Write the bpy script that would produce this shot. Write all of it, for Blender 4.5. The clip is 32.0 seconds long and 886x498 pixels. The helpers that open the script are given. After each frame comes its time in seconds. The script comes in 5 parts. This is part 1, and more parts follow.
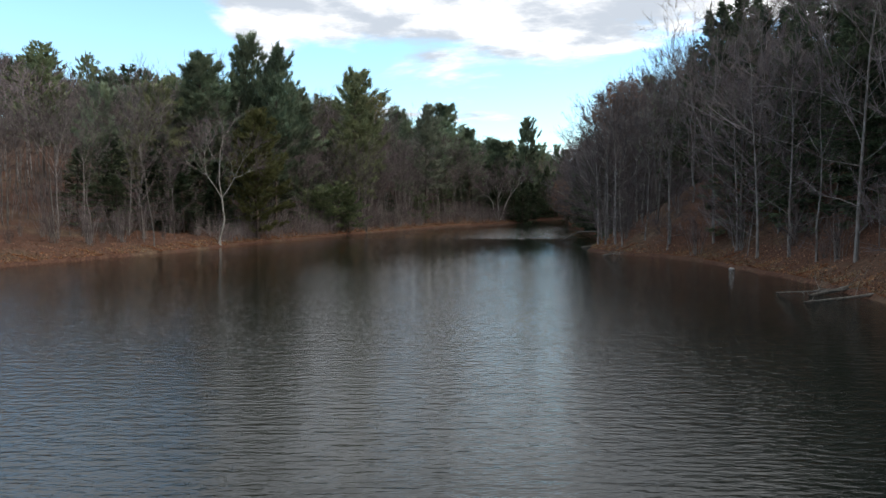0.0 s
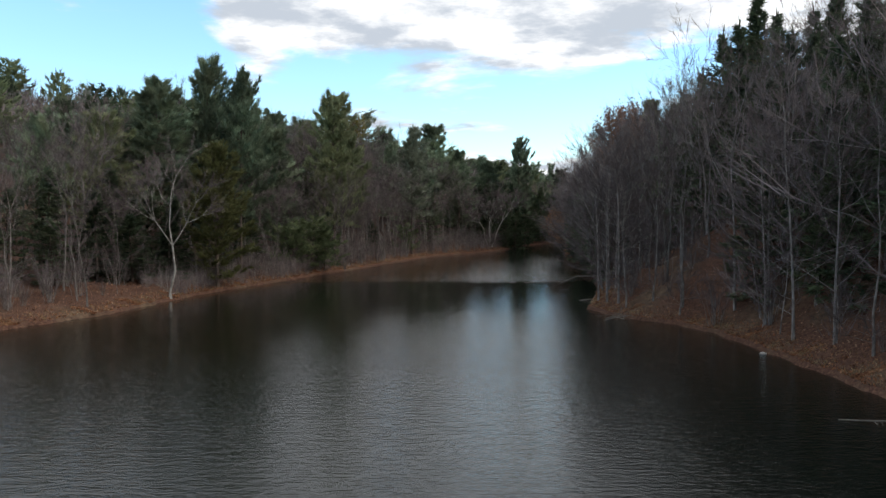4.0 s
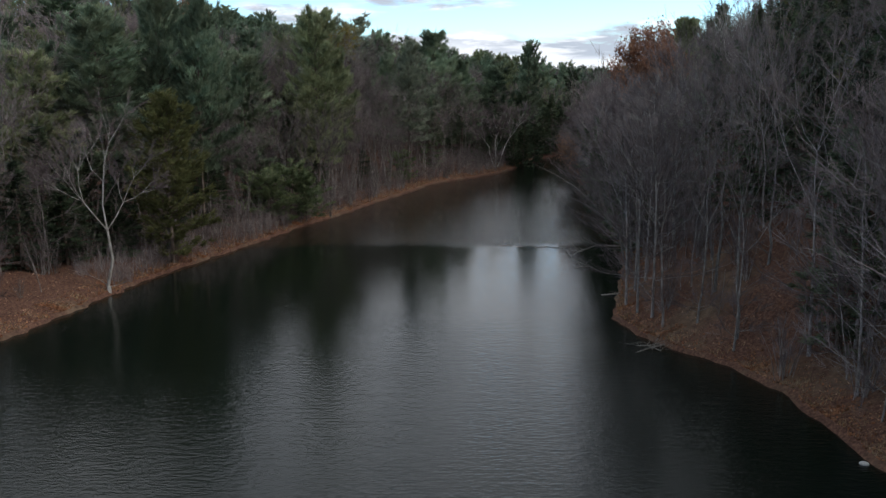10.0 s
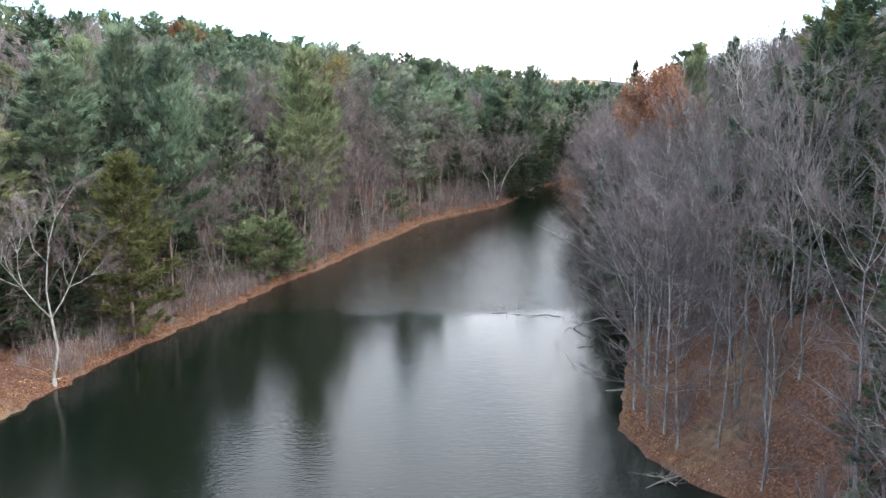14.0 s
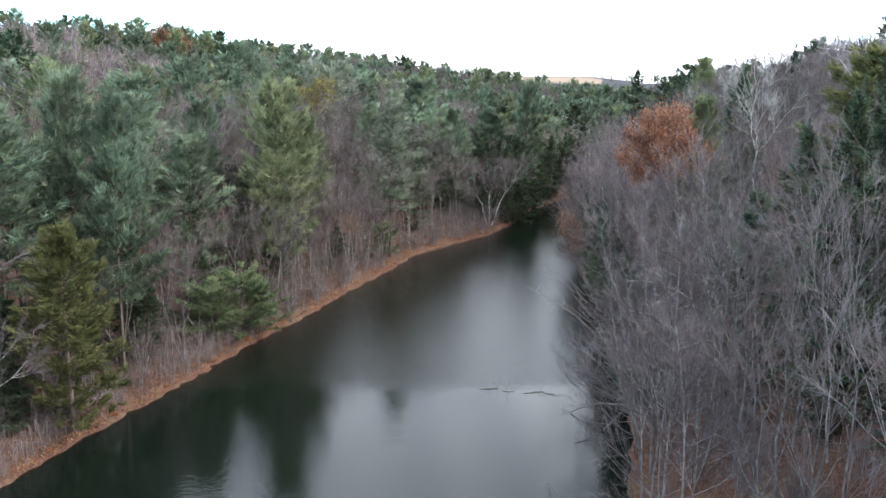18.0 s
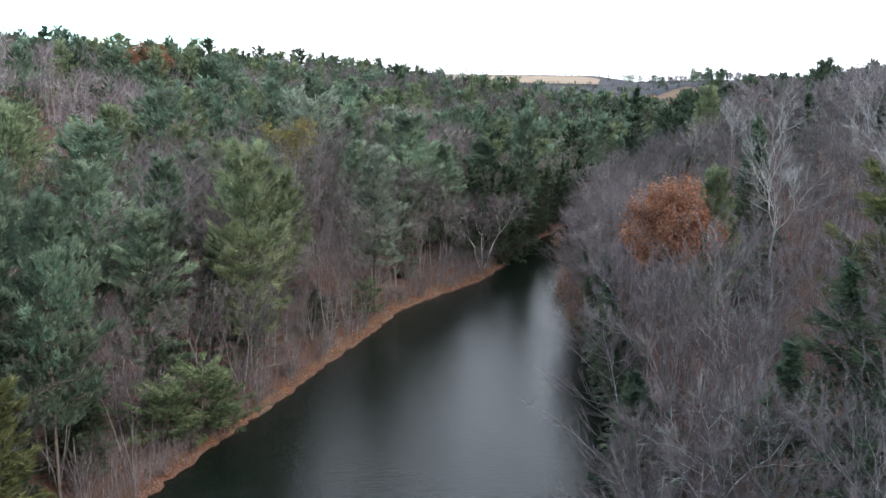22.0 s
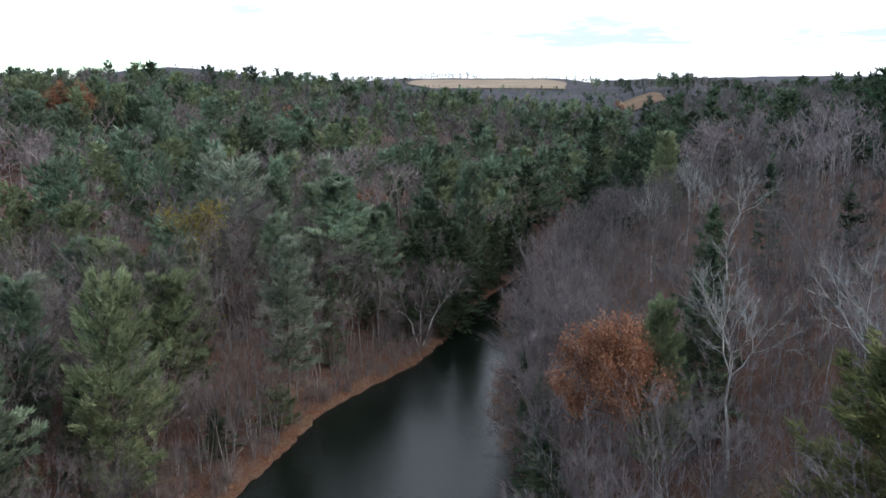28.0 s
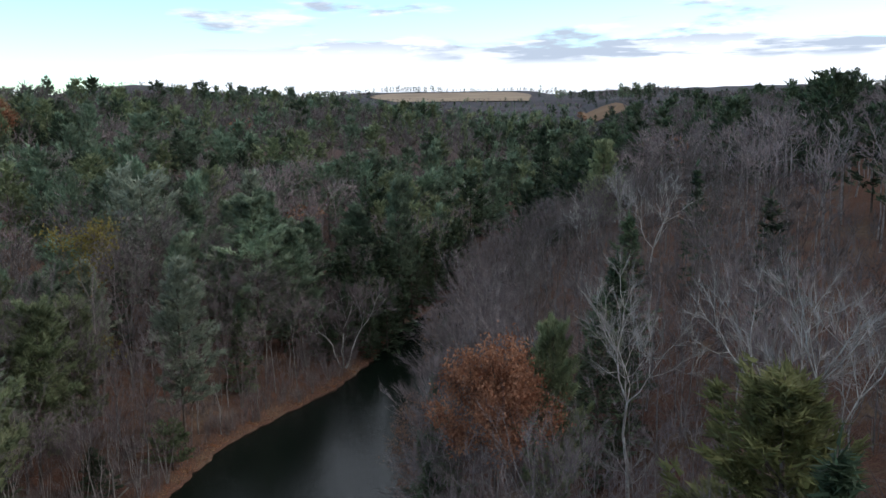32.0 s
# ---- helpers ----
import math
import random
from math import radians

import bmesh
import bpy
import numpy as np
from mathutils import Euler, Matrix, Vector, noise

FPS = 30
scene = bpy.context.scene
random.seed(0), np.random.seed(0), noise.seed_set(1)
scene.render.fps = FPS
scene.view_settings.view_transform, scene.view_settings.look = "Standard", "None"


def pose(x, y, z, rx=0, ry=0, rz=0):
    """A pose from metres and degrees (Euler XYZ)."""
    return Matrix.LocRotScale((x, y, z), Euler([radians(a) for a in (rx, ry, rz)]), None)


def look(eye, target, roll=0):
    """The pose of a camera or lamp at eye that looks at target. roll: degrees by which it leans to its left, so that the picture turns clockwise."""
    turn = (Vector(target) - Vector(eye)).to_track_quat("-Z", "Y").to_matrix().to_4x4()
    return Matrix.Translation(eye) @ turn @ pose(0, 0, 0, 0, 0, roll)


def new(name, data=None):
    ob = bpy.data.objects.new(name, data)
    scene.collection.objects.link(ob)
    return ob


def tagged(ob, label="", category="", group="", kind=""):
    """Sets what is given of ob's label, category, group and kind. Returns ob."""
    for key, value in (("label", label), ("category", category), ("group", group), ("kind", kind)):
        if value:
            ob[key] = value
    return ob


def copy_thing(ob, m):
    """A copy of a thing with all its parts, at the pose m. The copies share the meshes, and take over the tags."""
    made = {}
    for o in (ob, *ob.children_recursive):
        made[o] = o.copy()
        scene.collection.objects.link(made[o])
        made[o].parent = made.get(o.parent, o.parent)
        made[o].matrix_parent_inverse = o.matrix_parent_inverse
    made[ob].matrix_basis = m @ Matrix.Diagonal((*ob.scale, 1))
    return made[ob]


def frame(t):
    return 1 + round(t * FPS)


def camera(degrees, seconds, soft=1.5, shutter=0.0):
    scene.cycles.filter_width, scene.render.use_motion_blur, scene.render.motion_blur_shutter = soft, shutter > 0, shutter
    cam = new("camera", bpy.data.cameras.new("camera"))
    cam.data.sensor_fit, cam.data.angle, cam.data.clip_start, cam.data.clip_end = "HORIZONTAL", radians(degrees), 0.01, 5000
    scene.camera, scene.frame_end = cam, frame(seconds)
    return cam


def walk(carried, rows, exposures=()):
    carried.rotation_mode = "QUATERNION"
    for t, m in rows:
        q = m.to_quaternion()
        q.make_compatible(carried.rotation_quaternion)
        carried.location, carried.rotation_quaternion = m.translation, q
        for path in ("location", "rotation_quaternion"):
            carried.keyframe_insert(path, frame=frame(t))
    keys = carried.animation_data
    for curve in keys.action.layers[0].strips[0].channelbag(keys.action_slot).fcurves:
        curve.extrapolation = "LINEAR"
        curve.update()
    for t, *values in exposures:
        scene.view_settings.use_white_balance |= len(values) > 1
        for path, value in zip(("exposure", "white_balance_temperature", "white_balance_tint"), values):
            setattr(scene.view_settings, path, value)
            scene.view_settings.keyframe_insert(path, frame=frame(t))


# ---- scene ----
cam = camera(54.8, 32.0)
METRES, EYE, TILT, LEAN, TURN = 120.0, 6.0, -3.0, 0.0, 0.0
ROWS = [
    (0.0, 0.0, 0.0, 0.0, 0.0, 0.0, 0.0),
    (0.5, 0.0017, 0.0154, 0.0018, -0.09, 0.09, 0.0),
    (1.0, 0.0032, 0.0306, 0.0043, -0.18, 0.18, 0.02),
    (1.5, 0.0053, 0.0455, 0.0077, -0.23, 0.26, 0.04),
    (2.0, 0.008, 0.0604, 0.0127, -0.26, 0.37, 0.04),
    (2.5, 0.0099, 0.0742, 0.0196, -0.32, 0.44, 0.06),
    (3.0, 0.0117, 0.088, 0.0278, -0.34, 0.53, 0.09),
    (3.5, 0.0138, 0.1014, 0.0366, -0.35, 0.6, 0.07),
    (5.5, 0.0163, 0.1554, 0.0675, -0.4, 0.94, 0.03),
    (6.0, 0.0169, 0.1701, 0.0751, -0.37, 0.95, 0.02),
    (6.5, 0.0174, 0.1847, 0.083, -0.32, 0.94, -0.01),
    (7.0, 0.018, 0.1989, 0.0912, -0.26, 0.91, -0.03),
    (7.5, 0.0191, 0.2131, 0.099, -0.18, 0.94, -0.03),
    (8.0, 0.0203, 0.2269, 0.1061, -0.13, 0.98, -0.02),
    (8.5, 0.0222, 0.2397, 0.1128, -0.05, 1.02, 0.04),
    (9.0, 0.0248, 0.2531, 0.1199, 0.06, 0.35, 0.09),
    (9.5, 0.0257, 0.2648, 0.1274, 0.06, -5.07, 0.11),
    (10.0, 0.0274, 0.2762, 0.1337, 0.07, -7.23, 0.11),
    (10.5, 0.0289, 0.2878, 0.1397, 0.08, -7.1, 0.1),
    (11.0, 0.0304, 0.2987, 0.1463, 0.1, -7.04, 0.13),
    (11.5, 0.0314, 0.3096, 0.1525, 0.1, -6.95, 0.15),
    (12.0, 0.0332, 0.3205, 0.1592, 0.15, -6.9, 0.11),
    (12.5, 0.0347, 0.3312, 0.1656, 0.18, -6.82, 0.08),
    (13.0, 0.0366, 0.3416, 0.1725, 0.21, -6.78, 0.08),
    (13.5, 0.0388, 0.3521, 0.1796, 0.25, -6.77, 0.05),
    (14.0, 0.0408, 0.3628, 0.1864, 0.28, -6.77, 0.03),
    (14.5, 0.043, 0.3735, 0.1938, 0.31, -6.81, 0.05),
    (16.5, 0.0495, 0.4216, 0.2204, 0.31, -6.94, -0.26),
    (17.0, 0.0515, 0.4341, 0.2276, 0.3, -7.03, -0.27),
    (17.5, 0.0534, 0.4464, 0.2357, 0.28, -7.11, -0.29),
    (18.0, 0.055, 0.4591, 0.246, 0.25, -7.2, -0.27),
    (18.5, 0.0569, 0.4724, 0.2567, 0.23, -7.28, -0.31),
    (19.0, 0.0587, 0.4857, 0.2674, 0.19, -7.35, -0.36),
    (19.5, 0.0601, 0.4994, 0.278, 0.15, -7.42, -0.37),
    (20.0, 0.0611, 0.5127, 0.2888, 0.11, -7.47, -0.41),
    (20.5, 0.0626, 0.5259, 0.2996, 0.08, -7.52, -0.49),
    (21.0, 0.0639, 0.5389, 0.3108, 0.05, -7.57, -0.51),
    (21.5, 0.0649, 0.5526, 0.3214, 0.03, -7.6, -0.54),
    (22.0, 0.0656, 0.5666, 0.3323, 0.01, -7.66, -0.59),
    (22.5, 0.0657, 0.58, 0.3437, -0.02, -7.7, -0.61),
    (23.0, 0.0668, 0.5934, 0.3555, -0.04, -7.75, -0.65),
    (23.5, 0.0689, 0.6077, 0.3675, -0.07, -7.8, -0.7),
    (24.0, 0.0723, 0.6219, 0.3799, -0.1, -7.85, -0.74),
    (24.5, 0.0762, 0.6349, 0.3929, -0.15, -7.92, -0.73),
    (26.5, 0.1067, 0.6916, 0.4319, -0.52, -7.94, -0.21),
    (27.0, 0.1161, 0.7052, 0.4413, -0.89, -7.96, -0.08),
    (27.5, 0.1256, 0.7173, 0.4473, -1.21, -7.91, 0.05),
    (28.0, 0.1353, 0.729, 0.4506, -1.89, -7.83, 0.18),
    (28.5, 0.1461, 0.7402, 0.4527, -2.48, -7.73, 0.35),
    (29.0, 0.1593, 0.7506, 0.4523, -2.79, -7.59, 0.5),
    (29.5, 0.174, 0.7605, 0.4496, -3.0, -7.48, 0.72),
    (30.0, 0.1891, 0.7695, 0.4468, -3.16, -7.37, 0.93),
    (30.5, 0.2026, 0.7786, 0.4438, -3.35, -7.25, 1.11),
    (31.0, 0.2135, 0.7856, 0.442, -3.53, -7.15, 1.19),
    (31.5, 0.221, 0.7922, 0.4421, -3.66, -7.03, 1.18),
    (32.0, 0.2258, 0.7975, 0.4443, -3.75, -6.93, 1.07),
]
walk(cam, [(t, pose(0, 0, EYE, TILT, LEAN, TURN) @ pose(METRES * x, METRES * y, METRES * z, 90 + pitch, roll, yaw)) for t, x, y, z, yaw, pitch, roll in ROWS], exposures=[
    (0.0, 0.25, 7050, 10), (3.5, 0.15, 7050, 10), (6.0, -0.03, 6900, 10), (7.0, -0.16, 6800, 10), (8.0, -0.32, 6700, 10), (9.0, -0.44, 6650, 10), (9.5, -0.46, 6650, 10),
    (10.0, 0.05, 6700, 10), (10.6, 0.85, 6750, 10), (11.5, 1.55, 6800, 10), (13.0, 1.85, 6700, 10), (18.0, 1.7, 6450, 10), (22.0, 1.34, 6350, 10),
    (24.5, 1.1, 6300, 10), (28.0, 0.7, 6300, 10), (32.0, 0.14, 6350, 10)])

# ---- light ----
SUN_UP, SUN_FROM = radians(36), radians(108)
world = bpy.data.worlds.new("sky")
scene.world = world
world.use_nodes = True
wn, wl = world.node_tree.nodes, world.node_tree.links
wn.clear()


def wnode(kind, **inputs):
    n = wn.new(kind)
    for k, v in inputs.items():
        n.inputs[k.replace("_", " ")].default_value = v
    return n


def wmath(op, a, b):
    n = wn.new("ShaderNodeMath")
    n.operation = op
    for i, v in enumerate((a, b)):
        if isinstance(v, (int, float)):
            n.inputs[i].default_value = v
        else:
            wl.new(v, n.inputs[i])
    return n.outputs[0]


def wrange(value, a, b, c, d):
    n = wn.new("ShaderNodeMapRange")
    n.interpolation_type = "SMOOTHSTEP"
    wl.new(value, n.inputs[0])
    for i, v in enumerate((a, b, c, d)):
        n.inputs[i + 1].default_value = v
    return n.outputs[0]


sky = wn.new("ShaderNodeTexSky")
sky.sky_type = "NISHITA"
sky.sun_disc = False
sky.sun_elevation, sky.sun_rotation = SUN_UP, -SUN_FROM
sky.air_density, sky.dust_density, sky.ozone_density = 1.1, 0.1, 2.0
way = wn.new("ShaderNodeTexCoord").outputs["Generated"]
split = wn.new("ShaderNodeSeparateXYZ")
wl.new(way, split.inputs[0])
up = wmath("MAXIMUM", split.outputs[2], 0.015)
flat = wn.new("ShaderNodeCombineXYZ")
lift = wmath("ADD", up, 0.12)
wl.new(wmath("DIVIDE", split.outputs[0], lift), flat.inputs[0])
wl.new(wmath("DIVIDE", split.outputs[1], lift), flat.inputs[1])
cloud_noise = wnode("ShaderNodeTexNoise", Scale=0.85, Detail=9.0, Roughness=0.56, Distortion=0.25)
wl.new(flat.outputs[0], cloud_noise.inputs["Vector"])
billow = wnode("ShaderNodeTexNoise", Scale=2.6, Detail=6.0, Roughness=0.6)
wl.new(flat.outputs[0], billow.inputs["Vector"])
# broken cloud, closing up to a nearly full cover overhead
cover = wmath("ADD", cloud_noise.outputs[0], wrange(split.outputs[2], 0.155, 0.235, -0.04, 0.20))
gap = wmath("MULTIPLY", wrange(split.outputs[0], -0.30, -0.20, -0.24, 0.05), wrange(split.outputs[2], 0.235, 0.30, 1.0, 0.0))
cover = wmath("ADD", cover, gap)
# white haze close to the horizon, with long grey streaks of cloud in it on one side
low = wrange(split.outputs[2], 0.038, 0.075, 1.0, 0.0)
cover = wmath("ADD", cover, wmath("MULTIPLY", low, 0.3))
mask = wrange(cover, 0.52, 0.62, 0.0, 1.0)
thin = wn.new("ShaderNodeCombineXYZ")
wl.new(wmath("MULTIPLY", split.outputs[0], 7.0), thin.inputs[0])
wl.new(wmath("MULTIPLY", split.outputs[2], 60.0), thin.inputs[1])
streak_noise = wnode("ShaderNodeTexNoise", Scale=1.0, Detail=5.0, Roughness=0.55)
wl.new(thin.outputs[0], streak_noise.inputs["Vector"])
streak = wmath("MULTIPLY", wrange(split.outputs[2], 0.034, 0.046, 0.0, 1.0), wrange(split.outputs[2], 0.062, 0.078, 1.0, 0.0))
streak = wmath("MULTIPLY", streak, wrange(split.outputs[0], 0.0, 0.12, 0.0, 1.0))
streak = wmath("MULTIPLY", streak, wrange(streak_noise.outputs[0], 0.42, 0.56, 0.0, 1.0))
shade = wn.new("ShaderNodeMix")
shade.data_type = "RGBA"
wl.new(wmath("SUBTRACT", wmath("MAXIMUM", wrange(billow.outputs[0], 0.38, 0.62, 0.0, 1.0), low), streak), shade.inputs[0])
shade.inputs[6].default_value = (0.44, 0.51, 0.62, 1)
shade.inputs[7].default_value = (0.92, 0.97, 1.05, 1)
clear_sky = wnode("ShaderNodeBackground", Strength=0.15)
cool = wn.new("ShaderNodeMix")
cool.data_type, cool.blend_type = "RGBA", "MULTIPLY"
cool.inputs[0].default_value = 1.0
cool.inputs[7].default_value = (1.06, 1.42, 1.68, 1)
wl.new(sky.outputs[0], cool.inputs[6])
wl.new(cool.outputs[2], clear_sky.inputs[0])
cloud_sky = wnode("ShaderNodeBackground", Strength=1.1)
wl.new(shade.outputs[2], cloud_sky.inputs[0])
wl.new(wrange(split.outputs[2], 0.22, 0.7, 1.18, 0.95), cloud_sky.inputs[1])
mixed = wn.new("ShaderNodeMixShader")
wl.new(mask, mixed.inputs[0])
wl.new(clear_sky.outputs[0], mixed.inputs[1])
wl.new(cloud_sky.outputs[0], mixed.inputs[2])
out = wn.new("ShaderNodeOutputWorld")
wl.new(mixed.outputs[0], out.inputs[0])

sun_data = bpy.data.lights.new("sun", "SUN")
sun_data.energy, sun_data.angle, sun_data.color = 1.6, radians(14), (1.0, 0.95, 0.88)
sun = new("sun", sun_data)
sun.matrix_world = look((math.sin(SUN_FROM) * 80 * math.cos(SUN_UP), math.cos(SUN_FROM) * 80 * math.cos(SUN_UP), 80 * math.sin(SUN_UP)), (0, 0, 0))


# ---- materials ----
def material(name, colours, scale=3.0, rough=0.85, bump=0.3, bump_scale=20.0, per_object=0.0, per_island=0.0, stretch=(1, 1, 1), spec=0.25, detail=6.0, macro=0.0, leaf=0.0):
    """Procedural surface: a noise runs through the colours; objects and islands differ in brightness."""
    m = bpy.data.materials.new(name)
    m.use_nodes = True
    n, l = m.node_tree.nodes, m.node_tree.links
    bsdf = n["Principled BSDF"]
    coord = n.new("ShaderNodeTexCoord")
    mapping = n.new("ShaderNodeMapping")
    mapping.inputs["Scale"].default_value = stretch
    l.new(coord.outputs["Object"], mapping.inputs[0])
    tex = n.new("ShaderNodeTexNoise")
    tex.inputs["Scale"].default_value, tex.inputs["Detail"].default_value = scale, detail
    l.new(mapping.outputs[0], tex.inputs["Vector"])
    ramp = n.new("ShaderNodeValToRGB")
    els = ramp.color_ramp.elements
    for i, c in enumerate(colours):
        p = 0.32 + 0.36 * i / max(1, len(colours) - 1)
        e = els[i] if i < 2 else els.new(p)
        e.position, e.color = p, (*c, 1)
    l.new(tex.outputs[0], ramp.inputs[0])
    colour = ramp.outputs[0]
    for amount, source in ((per_object, "ShaderNodeObjectInfo"), (per_island, "ShaderNodeNewGeometry")):
        if amount:
            src = n.new(source)
            value = src.outputs["Random"] if source == "ShaderNodeObjectInfo" else src.outputs["Random Per Island"]
            rng = n.new("ShaderNodeMapRange")
            l.new(value, rng.inputs[0])
            rng.inputs[3].default_value, rng.inputs[4].default_value = 1 - amount, 1 + amount
            hsv = n.new("ShaderNodeHueSaturation")
            l.new(colour, hsv.inputs["Color"])
            l.new(rng.outputs[0], hsv.inputs["Value"])
            if source == "ShaderNodeObjectInfo":
                hue = n.new("ShaderNodeMapRange")
                l.new(value, hue.inputs[0])
                hue.inputs[3].default_value, hue.inputs[4].default_value = 0.5 + amount * 0.05, 0.5 - amount * 0.05
                l.new(hue.outputs[0], hsv.inputs["Hue"])
            colour = hsv.outputs[0]
    if macro:
        wide_tex = n.new("ShaderNodeTexNoise")
        wide_tex.inputs["Scale"].default_value, wide_tex.inputs["Detail"].default_value = 0.11, 2
        l.new(coord.outputs["Object"], wide_tex.inputs["Vector"])
        hsv = n.new("ShaderNodeHueSaturation")
        for key, a, b in (("Value", 1 - macro, 1 + macro), ("Hue", 0.5 - 0.05 * macro, 0.5 + 0.05 * macro)):
            rng = n.new("ShaderNodeMapRange")
            l.new(wide_tex.outputs[0], rng.inputs[0])
            rng.inputs[1].default_value, rng.inputs[2].default_value = 0.36, 0.64
            rng.inputs[3].default_value, rng.inputs[4].default_value = a, b
            l.new(rng.outputs[0], hsv.inputs[key])
        l.new(colour, hsv.inputs["Color"])
        colour = hsv.outputs[0]
    l.new(colour, bsdf.inputs["Base Color"])
    bsdf.inputs["Roughness"].default_value = rough
    bsdf.inputs["Specular IOR Level"].default_value = spec
    if leaf:
        # thin needles and leaves let part of the light through
        glow, both = n.new("ShaderNodeBsdfTranslucent"), n.new("ShaderNodeMixShader")
        l.new(colour, glow.inputs["Color"])
        both.inputs[0].default_value = leaf
        l.new(bsdf.outputs[0], both.inputs[1])
        l.new(glow.outputs[0], both.inputs[2])
        l.new(both.outputs[0], n["Material Output"].inputs["Surface"])
    if bump:
        fine = n.new("ShaderNodeTexNoise")
        fine.inputs["Scale"].default_value, fine.inputs["Detail"].default_value = bump_scale, 5
        l.new(mapping.outputs[0], fine.inputs["Vector"])
        b = n.new("ShaderNodeBump")
        b.inputs["Strength"].default_value, b.inputs["Distance"].default_value = bump, 0.05
        l.new(fine.outputs[0], b.inputs["Height"])
        l.new(b.outputs[0], bsdf.inputs["Normal"])
    return m


BARK = material("grey_bark", [(0.100, 0.088, 0.082), (0.185, 0.167, 0.157), (0.31, 0.285, 0.270)], 2.5, 0.9, 0.5, 14, per_object=0.28, stretch=(3, 3, 0.6))
PALE_BARK = material("pale_bark", [(0.17, 0.155, 0.14), (0.29, 0.275, 0.255), (0.43, 0.415, 0.395)], 1.6, 0.85, 0.3, 10, per_object=0.12, stretch=(2, 2, 0.7))
WHITE_BARK = material("white_bark", [(0.20, 0.19, 0.17), (0.34, 0.33, 0.31), (0.50, 0.49, 0.46)], 1.2, 0.8, 0.3, 10, stretch=(2, 2, 0.7))
DARK_BARK = material("pine_bark", [(0.05, 0.04, 0.033), (0.11, 0.085, 0.07), (0.16, 0.13, 0.11)], 3.0, 0.95, 0.6, 14, per_object=0.2, stretch=(3, 3, 0.6))
TWIG = material("bare_twigs", [(0.081, 0.063, 0.063), (0.135, 0.110, 0.109), (0.209, 0.179, 0.176)], 0.16, 0.9, 0, per_object=0.3, per_island=0.3, macro=0.25)
PALE_TWIG = material("pale_twigs", [(0.22, 0.205, 0.195), (0.33, 0.315, 0.30)], 0.4, 0.9, 0, per_object=0.1, per_island=0.2)
DEAD_WOOD = material("weathered_wood", [(0.11, 0.095, 0.082), (0.245, 0.222, 0.196)], 4.0, 0.9, 0.5, 20, per_object=0.15)
PINE = material("pine_needles", [(0.102, 0.142, 0.098), (0.172, 0.224, 0.150), (0.262, 0.314, 0.212)], 0.35, 0.8, 0, per_object=0.28, per_island=0.22, spec=0.1, macro=0.4, leaf=0.4)
PALE_PINE = material("pale_pine_needles", [(0.16, 0.19, 0.14), (0.25, 0.28, 0.21), (0.35, 0.375, 0.285)], 0.4, 0.8, 0, per_object=0.1, per_island=0.22, spec=0.1, leaf=0.4)
HEMLOCK = material("hemlock_needles", [(0.034, 0.054, 0.034), (0.066, 0.094, 0.054), (0.112, 0.144, 0.080)], 0.35, 0.6, 0, per_object=0.35, per_island=0.4, spec=0.2, macro=0.3, leaf=0.4)
YOUNG_PINE = material("young_pine_needles", [(0.070, 0.098, 0.048), (0.124, 0.158, 0.080), (0.190, 0.224, 0.118)], 0.6, 0.7, 0, per_object=0.15, per_island=0.35, leaf=0.4)
OLIVE_PINE = material("olive_pine_needles", [(0.126, 0.152, 0.084), (0.205, 0.236, 0.130), (0.300, 0.325, 0.190)], 0.35, 0.8, 0, per_object=0.2, per_island=0.22, spec=0.1, macro=0.2, leaf=0.4)
CEDAR = material("cedar_needles", [(0.076, 0.084, 0.032), (0.128, 0.132, 0.052), (0.196, 0.194, 0.086)], 0.5, 0.7, 0, per_object=0.1, per_island=0.3, leaf=0.4)
OAK_LEAF = material("copper_oak_leaves", [(0.15, 0.068, 0.038), (0.25, 0.118, 0.066), (0.36, 0.195, 0.115)], 0.6, 0.75, 0, per_object=0.2, per_island=0.35, leaf=0.4)
PALE_OAK = material("pale_copper_leaves", [(0.20, 0.105, 0.065), (0.33, 0.19, 0.125)], 0.8, 0.8, 0, per_object=0.2, per_island=0.35, leaf=0.4)
OAK_TWIG = material("oak_twigs", [(0.06, 0.045, 0.038), (0.11, 0.085, 0.07)], 0.4, 0.9, 0, per_object=0.1, per_island=0.3)
RUST_LEAF = material("rust_leaves", [(0.140, 0.056, 0.028), (0.235, 0.104, 0.052), (0.330, 0.190, 0.108)], 0.7, 0.85, 0, per_island=0.4)
YELLOW_LEAF = material("yellow_leaves", [(0.17, 0.13, 0.035), (0.27, 0.21, 0.06)], 0.6, 0.75, 0, per_object=0.15, per_island=0.3, leaf=0.4)
PALE_LEAF = material("withered_leaves", [(0.20, 0.14, 0.085), (0.36, 0.28, 0.19)], 0.8, 0.8, 0, per_object=0.1, per_island=0.35, leaf=0.4)
LITTER_LEAF = material("fallen_leaves", [(0.11, 0.052, 0.032), (0.21, 0.11, 0.068), (0.34, 0.23, 0.16)], 0.9, 0.85, 0, per_island=0.45)
GRASS_DRY = material("dry_grass", [(0.20, 0.14, 0.075), (0.34, 0.26, 0.15)], 0.8, 0.9, 0, per_island=0.35)
FIELD = material("stubble_field", [(0.20, 0.145, 0.10), (0.26, 0.195, 0.135), (0.31, 0.24, 0.17)], 0.02, 0.95, 0.2, 1.0, stretch=(1, 4, 1))
MEADOW = material("russet_meadow", [(0.12, 0.075, 0.045), (0.18, 0.115, 0.07)], 0.03, 0.95, 0.2, 1.0)
